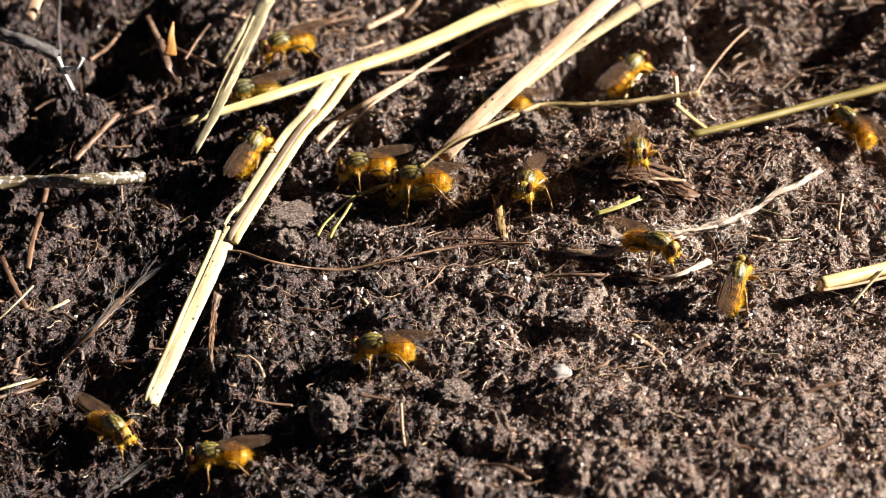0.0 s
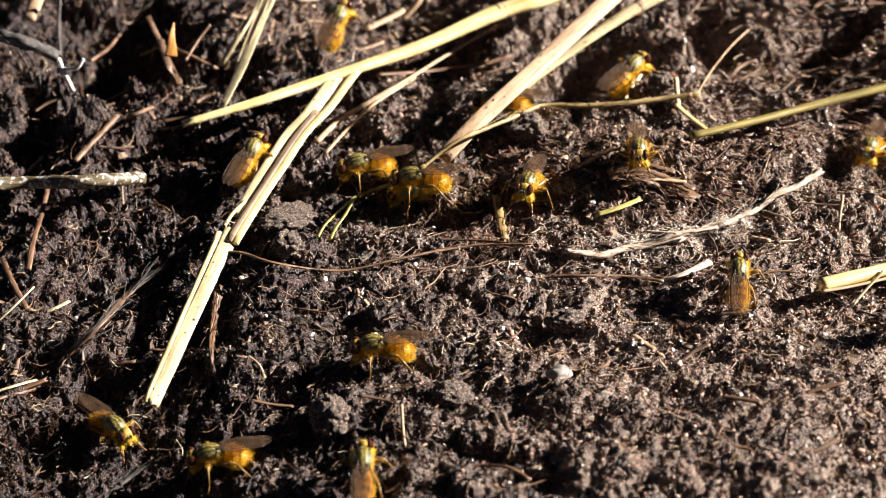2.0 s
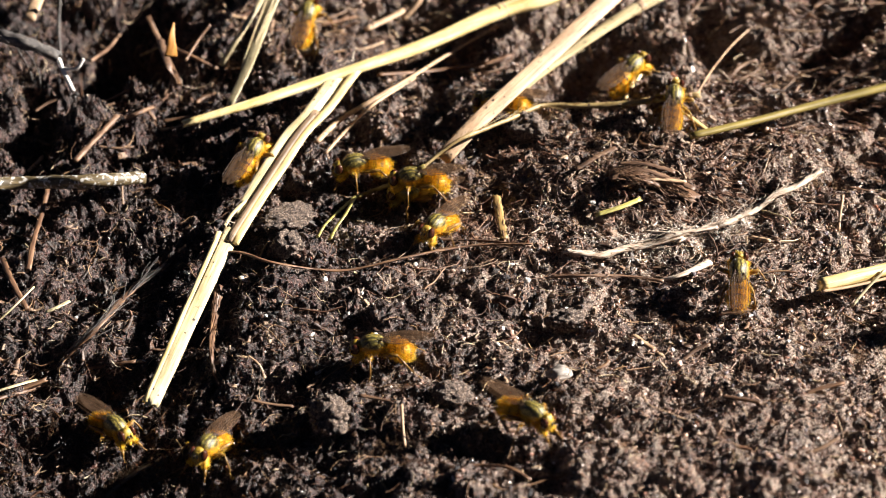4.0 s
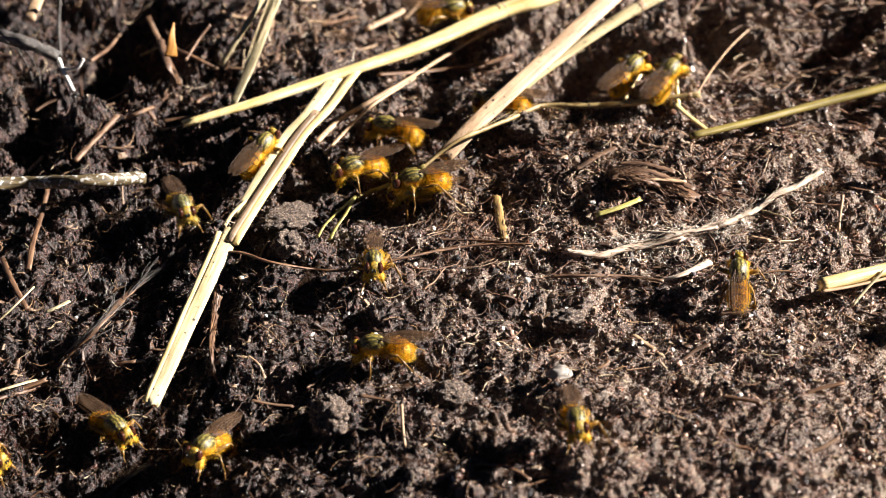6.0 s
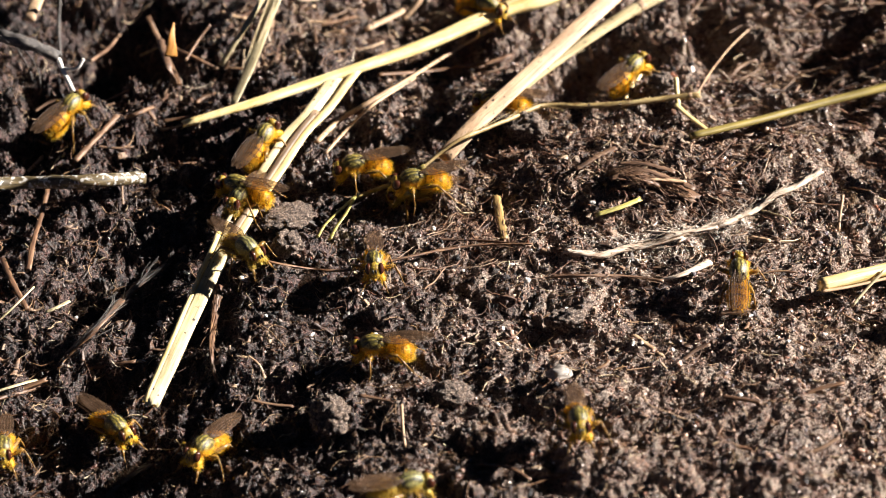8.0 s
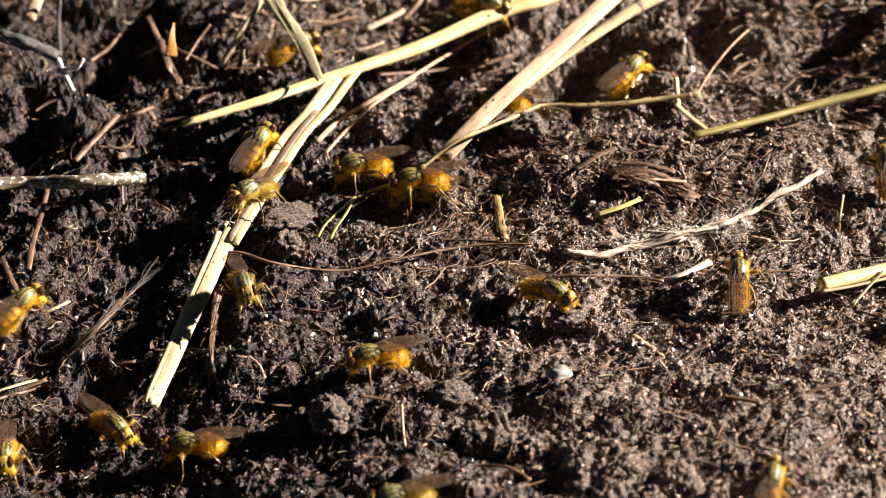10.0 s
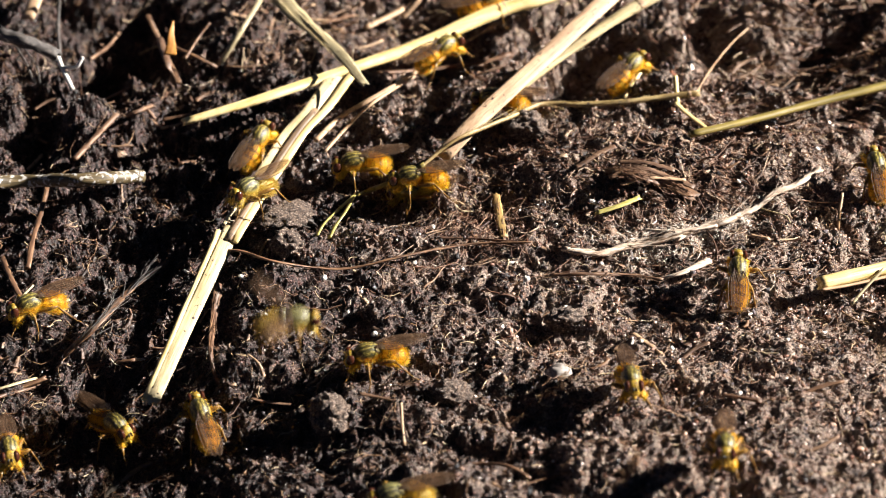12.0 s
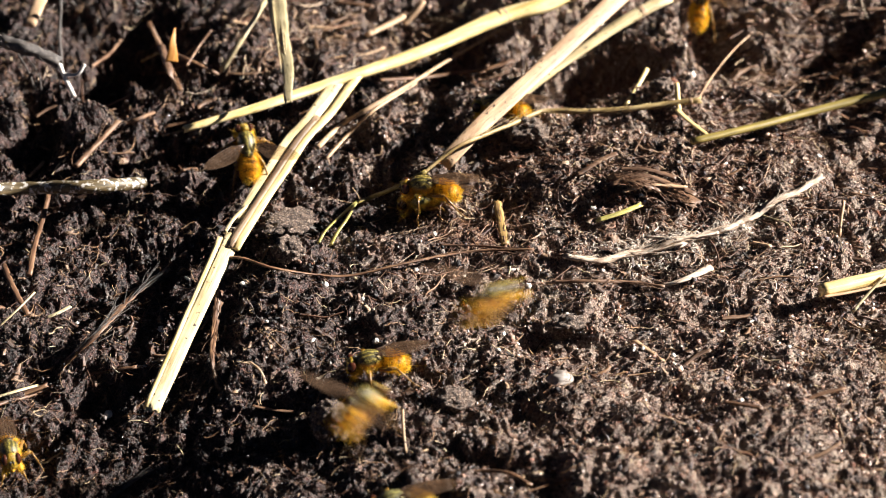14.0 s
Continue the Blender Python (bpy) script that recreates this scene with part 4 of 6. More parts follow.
stalk("bark_strip", "fibrous brown bark strip torn on the mound", "bark", ((22.51, 12.97, 3.25), (25.73, 10.61, 3.89), (29.14, 10.51, 2.48), (32.79, 8.69, 1.80)), 0.9, 0.22, STRAW_BROWN, "", 30, ribs=0.3, ragged=0.001, gnarl=0.7, fray=(110, 1.3, 0.055, BARK),
      extra=((((23.27, 13.62, 3.70), (26.59, 13.02, 4.14), (30.66, 11.94, 3.55)), 0.4, 0.1, BARK), (((22.03, 10.46, 3.44), (25.79, 11.86, 4.07), (30.24, 10.80, 3.19), (33.17, 9.46, 2.61)), 0.45, 0.12, BARK), (((23.49, 9.55, 3.00), (27.24, 10.52, 3.40), (32.06, 10.20, 3.27)), 0.3, 0.1, STRAW_TAN), (((17.64, 12.79, 3.38), (20.69, 14.92, 4.14), (23.00, 16.36, 4.29)), 0.4, 0.12, BARK), (((26.47, 9.73, 2.88), (29.49, 10.43, 2.82), (32.05, 9.02, 2.02)), 0.16, 0.1, STRAW_TAN)))
stalk("bark_strip", "dark fibrous bark strip on the soil", "bark", ((-23.74, 7.13, -0.95), (-20.64, 5.58, 1.18), (-17.25, 6.60, -0.81)), 1.1, 0.25, STRAW_GREY, "", 24, ribs=0.25, ragged=0.001, tilt=0.3, gnarl=0.6, fray=(40, 1.0, 0.07, STRAW_GREY))
stalk("dead_leaf", "reddish brown dead leaf lying flat on soil", "dead leaf", ((-19.28, 51.50, -0.62), (-16.41, 51.03, 0.86), (-12.71, 56.37, -1.55)), 0.8, 0.16, STRAW_BROWN, "", 18, taper=(0.6, 0.8), tilt=0.3, gnarl=0.4)

# dry fragments strewn over the soil: centre, half-widths (mm), how many
LITTER = ((-18.21, 55.17, 22, 6, 14), (51.83, 48.21, 17, 13, 26), (-45.91, 31.30, 18, 16, 16), (-1.94, 52.40, 16, 8, 9), (37.54, 18.87, 18, 8, 9), (-5.97, -15.30, 50, 22, 12), (32.21, -29.48, 24, 18, 5))


def build_litter():
    rng = random.Random(12)
    mats = (BARK, BARK, STRAW_BROWN, STRAW_BROWN, STRAW_TAN)
    for cx, cy, hx, hy, n in LITTER:
        for _ in range(n):
            x, y = cx + rng.uniform(-hx, hx), cy + rng.uniform(-hy, hy)
            a, ln = rng.gauss(0.3, 0.7), rng.uniform(1.6, 5.5)
            dx, dy = math.cos(a) * ln / 2, math.sin(a) * ln / 2
            ends = [(x - dx, y - dy), (x + rng.gauss(0, 0.3), y + rng.gauss(0, 0.3)), (x + dx, y + dy)]
            z = sorted(float(ground_z(px, py)) for px, py in ends)
            tip = rng.uniform(-0.6, 0.9)
            pts = [(px, py, 0.5 * (z[1] + z[2]) + 0.45 + tip * k) for (px, py), k in zip(ends, (-0.5, 0, 0.5))]
            w = rng.uniform(0.12, 0.34)
            stalk("plant_fragment", "small dry brown plant fragment on the soil", "plant fragment", pts, w, w * rng.uniform(0.4, 0.8), rng.choice(mats), "plant litter", 12, sides=8, ribs=0.1, gnarl=0.3, ragged=0.0003, seed=rng.random() * 9)


build_litter()

# grit and clods
grit("small white angular grit stone on dark soil", "pebble", "pebble", (-15.14, -7.72, 1.00), 0.46, 0.37, 0.31, STONE, 1, 20)
grit("small white angular grit stone on dark soil", "pebble", "pebble", (-1.26, 5.69, -1.15), 0.37, 0.31, 0.28, STONE, 2, 60)
grit("round pinkish white grit stone on soil", "pebble", "pebble", (10.75, -7.69, 0.80), 0.43, 0.40, 0.37, STONE, 3)
grit("white rounded pebble half sunk in dry soil", "pebble", "pebble", (14.21, -28.61, 2.66), 1.5, 1.1, 0.9, PEBBLE_GREY, 4, 10)
grit("white rounded pebble beside a fly", "pebble", "pebble", (-8.48, -18.08, 0.21), 0.42, 0.38, 0.34, STONE, 5)
grit("small white angular grit stone on dark soil", "pebble", "pebble", (-41.77, -25.54, -5.48), 0.53, 0.50, 0.43, STONE, 6, 40)
grit("tiny white seed-like grit on soil", "pebble", "pebble", (-53.39, 9.45, -1.12), 0.25, 0.22, 0.19, STONE, 7)
grit("tiny white seed-like grit on soil", "pebble", "pebble", (19.62, 8.23, 1.21), 0.37, 0.28, 0.25, STONE, 8)
grit("tiny white seed-like grit on soil", "pebble", "pebble", (24.75, -20.46, 1.08), 0.22, 0.28, 0.22, STONE, 9)
grit("tiny white seed-like grit on soil", "pebble", "pebble", (-11.91, -13.95, 0.49), 0.19, 0.22, 0.19, STONE, 10)
for fleck, (spot, size) in enumerate((((-36.00, -12.17, -2.34), 0.3), ((-25.79, -7.08, 0.76), 0.33), ((-3.57, -3.51, 0.15), 0.36), ((-15.68, -24.04, -0.85), 0.3), ((15.55, -13.42, 0.81), 0.35), ((39.16, 11.53, 1.99), 0.36), ((50.25, 18.94, 1.84), 0.4), ((42.43, -24.00, 4.30), 0.3),
                                      ((-46.28, -14.18, 0.04), 0.28), ((20.40, -4.49, 0.84), 0.3), ((28.38, -22.71, 1.86), 0.34), ((-22.25, -15.94, 1.75), 0.28), ((6.74, -20.97, 1.32), 0.3), ((35.49, -36.47, 6.32), 0.35), ((2.62, -4.44, -0.13), 0.26), ((-10.29, -11.39, 1.73), 0.3))):
    tagged(grit("tiny white seed-like grit on soil", "pebble", "pebble", spot, size, size * 0.8, size * 0.6, STONE, 20 + fleck, 30 * fleck), group="white grit")
for gx, gy, gturn in ((-33.29, -1.96, -40), (-36.00, -12.21, -30), (-16.45, -17.39, 60), (-15.29, -23.65, 50), (-25.48, -6.63, -20), (-24.37, -10.19, 10), (-23.02, -13.18, 20), (-50.08, -9.45, 35), (-37.85, -19.40, -10), (-29.25, -19.86, 70), (8.82, -3.02, 15), (32.22, -2.43, 30), (23.63, -20.46, 80), (38.67, -16.12, 45)):
    tagged(grit("tiny white elongated grain lying on soil", "grain", "white_grain", (gx, gy, float(ground_z(gx, gy)) + 0.1), 0.55, 0.19, 0.17, STONE, gx, gturn), group="white grains")
grit("rough brown soil clod with a pale crust", "clod", "soil_clod", (1.10, -30.80, 1.45), 2.3, 1.9, 1.0, CLOD, 11)
grit("rough grey-brown soil clod with a pale lit crust", "clod", "soil_clod", (-13.47, -33.19, -0.83), 2.7, 2.9, 2.3, CLOD, 12, 30)
grit("rough brown soil clod with a pale crust", "clod", "soil_clod", (-19.95, -2.13, 1.76), 2.0, 1.8, 1.6, CLOD, 13)
grit("flat grey-brown flake of crusted dung", "clod", "soil_flake", (-19.97, 5.34, 1.00), 3.3, 2.5, 0.7, CLOD, 17, 15)
grit("rough brown soil clod with a pale crust", "clod", "soil_clod", (11.16, 23.49, 1.64), 2.6, 2.0, 2.0, CLOD, 14)
grit("rough brown soil clod with a pale crust", "clod", "soil_clod", (29.80, 30.85, 4.40), 1.6, 1.4, 1.3, CLOD, 15)
grit("rough brown soil clod with a pale crust", "clod", "soil_clod", (15.36, -15.59, 0.09), 2.4, 1.6, 1.5, CLOD, 16)


# ---------------------------------------------------------------- the loose blade that the flies shift
def build_blade():
    root = tagged(new("loose_straw"), "pale grey-tan flat straw blade, loose among other straw", "straw blade", "loose straw")
    bm = bmesh.new()
    line = spline([Vector((0, 0, 0)), Vector((-9, 0.5, 0.6)), Vector((-18, 0.2, 0.5)), Vector((-32, 0, 1.0))], 30)
    sweep(bm, [q * MM for q in line], 1.2 * MM, 0.18 * MM, sides=14, ribs=0.08, taper=(0.45, 1.15), ragged=0.0008, tilt=0.25, gnarl=0.16)
    part("stem", bm, STRAW_PALE, root)
    for bend, far, thick in ((0.9, -0.7, 0.22), (-0.8, 0.8, 0.16), (0.5, -0.4, 0.12)):
        bm = bmesh.new()
        torn = spline([Vector((-5 + 3 * bend, bend * 0.5, 0.25)), Vector((-14, bend * 0.62, 0.7)), Vector((-21 + 2 * far, bend * 0.7, 0.75)), Vector((-28, bend * 0.7, 1.05))], 24)
        sweep(bm, [q * MM for q in torn], thick * MM, 0.1 * MM, sides=8, taper=(0.4, 1.0), gnarl=0.3, ragged=0.0004, seed=3 + thick)
        part("torn_edge", bm, STRAW_CREAM, root)
    return root


blade = build_blade()


# ---------------------------------------------------------------- flies
FM = 0.00092


def lathe(bm, rings, n=18, slot=0):
    """Rings (x, z, half-width, half-height) joined into a closed body."""
    loops = []
    for x, z, w, h in rings:
        loops.append([bm.verts.new(Vector((x, w * math.cos(a), z + h * math.sin(a))) * FM) for a in [2 * math.pi * k / n for k in range(n)]])
    for a, b in zip(loops, loops[1:]):
        for k in range(n):
            bm.faces.new((a[k], a[(k + 1) % n], b[(k + 1) % n], b[k])).material_index = slot
    for loop in (loops[0], loops[-1]):
        bm.faces.new(loop).material_index = slot


def hairs(bm, count, length, width, sweep_back, rng, slot, keep=lambda c, n: True):
    """Fine hairs on the faces that are there already."""
    bm.normal_update()
    faces = [f for f in bm.faces if f.material_index == 0]
    areas = [f.calc_area() for f in faces]
    for f in rng.choices(faces, areas, k=count):
        vs = [v.co for v in f.verts]
        if len(vs) == 4:
            u, w = rng.random(), rng.random()
            c = vs[0].lerp(vs[1], u).lerp(vs[3].lerp(vs[2], u), w)
        else:
            c = vs[0].lerp(vs[rng.randrange(len(vs))], rng.random())
        n = f.normal
        if not keep(c, n):
            continue
        d = (n + Vector(sweep_back) + Vector((rng.gauss(0, 0.25), rng.gauss(0, 0.25), rng.gauss(0, 0.25)))).normalized()
        side = d.cross(Vector((rng.gauss(0, 1), rng.gauss(0, 1), rng.gauss(0, 1)))).normalized() * width * FM
        ln = length * FM * rng.uniform(0.5, 1.2)
        vs = [bm.verts.new(c - side), bm.verts.new(c + side), bm.verts.new(c + d * ln)]
        bm.faces.new(vs).material_index = slot


def oval(x0, x1, z0, z1, w, h, power=0.5, count=11):
    out = []
    for i in range(count):
        s = 0.03 + 0.94 * i / (count - 1)
        k = (4 * s * (1 - s)) ** power
        out.append((x0 + (x1 - x0) * s, z0 + (z1 - z0) * s, w * k, h * k))
    return out


def tube(bm, pts, radii, n=7, slot=0):
    line = [Vector(p) * FM for p in pts]
    loops = []
    for i, q in enumerate(line):
        t = (line[min(i + 1, len(line) - 1)] - line[max(i - 1, 0)]).normalized()
        a = t.cross(Vector((0.3, 0.2, 1))).normalized()
        b = t.cross(a)
        loops.append([bm.verts.new(q + (a * math.cos(u) + b * math.sin(u)) * radii[i] * FM) for u in [2 * math.pi * k / n for k in range(n)]])
    for a, b in zip(loops, loops[1:]):
        for k in range(n):
            bm.faces.new((a[k], a[(k + 1) % n], b[(k + 1) % n], b[k])).material_index = slot
    for loop in (loops[0], loops[-1]):
        bm.faces.new(loop).material_index = slot


def wing_mesh(bm, side):
    """A wing that runs back from its hinge, with a stiff front edge and six veins."""
    nu, nv = 18, 6
    grid = []
    for i in range(nu + 1):
        u = i / nu
        lead = 0.98 * (1 - (2 * u - 1) ** 4 * 0.9) if u < 0.5 else 0.98 * math.sqrt(max(0, 1 - ((u - 0.5) / 0.5) ** 2.6))
        trail = 1.5 * math.sin(math.pi * u ** 0.8) ** 0.6 if u < 1 else 0.0
        lead, trail = (lead * min(1, 0.25 + 3 * u)), trail * min(1, 0.15 + 2.2 * u)
        row = []
        for j in range(nv + 1):
            v = j / nv
            y = lead - (lead + trail) * v
            z = 0.16 * math.sin(v * 9) * 0.35 + 0.25 * u * u - 0.12 * (v - 0.4) ** 2
            row.append(bm.verts.new(Vector((-7.8 * u, side * y, z)) * FM))
        grid.append(row)
    for i in range(nu):
        for j in range(nv):
            bm.faces.new((grid[i][j], grid[i + 1][j], grid[i + 1][j + 1], grid[i][j + 1]))
    veins = []
    for j, r in ((0, 0.07), (1, 0.045), (2, 0.04), (3, 0.038), (4, 0.032)):
        pts = [grid[i][j].co / FM + Vector((0, 0, 0.01)) for i in range(0, nu - (0 if j == 0 else 1), 2)]
        veins.append((pts, [r * (1 - 0.6 * k / len(pts)) for k in range(len(pts))]))
    for i, a, b in ((7, 2, 3), (11, 3, 4)):
        veins.append(([grid[i][a].co / FM, grid[i][b].co / FM], [0.02, 0.02]))
    return veins


LEG_JOINTS = {  # hip, knee, ankle, toe in the fly's own space (mm)
    "front": ((1.35, 0.55, 1.95), (2.55, 1.2, 0.85), (3.0, 1.55, 0.1), (3.65, 1.85, -0.5)),
    "middle": ((0.25, 0.8, 1.75), (0.35, 2.75, 2.55), (0.25, 3.75, 0.5), (0.6, 4.25, -0.5)),
    "hind": ((-0.75, 0.75, 1.75), (-3.3, 2.05, 2.75), (-5.3, 2.65, 0.6), (-6.7, 2.9, -0.4)),
}


def build_fly(name, label, skin, back, belly, hair, pale_hair):
    rng = random.Random(4)
    root = tagged(new(name), label, "fly", "dung flies on the soil")
    bm = bmesh.new()
    lathe(bm, oval(-1.9, 1.95, 3.0, 2.85, 1.36, 1.5, 0.42))
    hairs(bm, 2400, 0.5, 0.016, (-0.3, 0, -0.5), rng, 1, lambda c, n: n.z < 0.15)
    hairs(bm, 150, 0.85, 0.018, (-0.6, 0, 0.2), rng, 2, lambda c, n: n.z > 0.25)
    thorax = part("thorax", bm, (back, hair, BRISTLE), root, "olive gold striped thorax with black bristles")
    bm = bmesh.new()
    lathe(bm, [(-2.35, 3.55, 0.2, 0.10), (-2.15, 3.66, 0.55, 0.26), (-1.8, 3.82, 0.7, 0.34), (-1.35, 3.85, 0.5, 0.25)], 12)
    part("scutellum", bm, back, thorax)
    bm = bmesh.new()
    lathe(bm, oval(-5.5, -1.1, 1.55, 2.75, 1.32, 1.3, 0.47, 13))
    hairs(bm, 4600, 0.72, 0.016, (-0.55, 0, -0.1), rng, 1)
    part("abdomen", bm, (belly, hair), root, "furry golden orange abdomen")
    bm = bmesh.new()
    lathe(bm, oval(1.75, 3.15, 2.55, 2.25, 0.98, 1.15, 0.4, 9))
    hairs(bm, 420, 0.3, 0.016, (0.1, 0, -0.3), rng, 1, lambda c, n: n.z < 0.6)
    hairs(bm, 40, 0.5, 0.018, (0.2, 0, 0.5), rng, 2, lambda c, n: n.z > 0.4)
    head = part("head", bm, (HEAD, pale_hair, BRISTLE), root, "olive gold head with a pale face")
    for s in (1, -1):
        bm = bmesh.new()
        bmesh.ops.create_uvsphere(bm, u_segments=14, v_segments=10, radius=1)
        for v in bm.verts:
            v.co = Vector((2.45 + v.co.x * 0.66, s * 0.86 + v.co.y * 0.46, 2.64 + v.co.z * 0.82)) * FM
        part("eye", bm, EYE, head, "large red-brown eye")
        bm = bmesh.new()
        tube(bm, [(3.0, s * 0.15, 2.65), (3.22, s * 0.2, 2.52), (3.34, s * 0.22, 2.2)], [0.1, 0.14, 0.08], 6)
        tube(bm, [(3.2, s * 0.2, 2.56), (3.55, s * 0.35, 2.7), (3.8, s * 0.45, 2.75)], [0.03, 0.02, 0.01], 4)
        part("antenna", bm, BRISTLE, head, "short black antenna")
    bm = bmesh.new()
    tube(bm, [(2.55, 0, 1.75), (2.75, 0, 1.35), (2.8, 0, 1.0)], [0.24, 0.2, 0.24], 8)
    part("mouthparts", bm, skin, head)
    for s in (1, -1):
        bm = bmesh.new()
        veins = wing_mesh(bm, s)
        w = part("wing", bm, WING, root, "smoky amber wing with dark veins")
        for pts, radii in veins:
            bm = bmesh.new()
            tube(bm, pts, radii, 4)
            part("vein", bm, VEIN, w)
        w.matrix_basis = wing_rest(s)
        for key in ("front", "middle", "hind"):
            hip, knee, ankle, toe = [Vector((x, s * y, z)) for x, y, z in LEG_JOINTS[key]]
            fat = 0.52 if key == "front" else 0.34
            bm = bmesh.new()
            o = hip
            tube(bm, [hip - o, hip.lerp(knee, 0.35) - o, hip.lerp(knee, 0.7) - o, knee - o], [fat * 0.75, fat, fat * 0.9, fat * 0.5])
            tube(bm, [knee - o, knee.lerp(ankle, 0.5) - o, ankle - o], [fat * 0.42, fat * 0.4, fat * 0.3], 6, 2)
            hairs(bm, 620 if key == "front" else 170, 0.5 if key == "front" else 0.34, 0.016, (0, 0, -0.4), rng, 1)
            tube(bm, [ankle - o, ankle.lerp(toe, 0.4) - o + Vector((0, 0, -0.12)), toe - o], [0.085, 0.075, 0.055], 5, 2)
            leg = part("leg", bm, (skin if key == "front" else SHIN, hair, SHIN), root)
            leg.matrix_basis = Matrix.Translation(hip * FM)
            leg["side"], leg["pair"] = s, key
    return root


def wing_rest(s, spread=0.0, lift=0.0):
    """The wing's pose on the thorax: folded flat along the back, or swung out by spread degrees."""
    return pose(-0.45 * FM, s * 0.45 * FM, (4.1 + 0.07 * s) * FM, s * (-7 - 0.1 * spread), 4 + lift, -s * (spread - 1))


SHIN = plain("brown_gold_shin", (0.20, 0.10, 0.022), 0.35)
SKIN = coat("golden_cuticle", (0.30, 0.16, 0.010), (0.58, 0.34, 0.020), (0.78, 0.50, 0.05))
BACK = coat("striped_thorax", (0.045, 0.033, 0.008), (0.22, 0.165, 0.03), (0.66, 0.54, 0.17), stripe=(0.012, 0.011, 0.006), gloss=0.36)
HEAD = coat("olive_gold_head", (0.13, 0.08, 0.010), (0.34, 0.21, 0.02), (0.62, 0.43, 0.08), gloss=0.4)
BELLY = coat("banded_abdomen", (0.40, 0.20, 0.01), (0.64, 0.37, 0.02), (0.80, 0.50, 0.04), bands=(0.14, 0.065, 0.008))
FUR = fur("golden_fur", (0.88, 0.55, 0.035), (0.92, 0.56, 0.03))
FUR_PALE = fur("pale_gold_fur", (0.84, 0.58, 0.08), (0.85, 0.56, 0.06))
SKIN_GREEN = coat("yellow_green_cuticle", (0.16, 0.10, 0.015), (0.34, 0.24, 0.035), (0.58, 0.44, 0.10))
BACK_GREEN = coat("grey_green_thorax", (0.07, 0.062, 0.02), (0.23, 0.20, 0.065), (0.50, 0.45, 0.19), stripe=(0.014, 0.014, 0.009), gloss=0.4, flank=(0.30, 0.21, 0.03))
FUR_GREEN = fur("straw_yellow_fur", (0.66, 0.46, 0.08), (0.7, 0.48, 0.07))

golden = build_fly("dung_fly", "golden furry dung fly with smoky wings, on dark soil", SKIN, BACK, BELLY, FUR, FUR_PALE)
pale = build_fly("dung_fly", "straw-yellow dung fly with a grey-green back", SKIN_GREEN, BACK_GREEN, SKIN_GREEN, FUR_GREEN, FUR_GREEN)


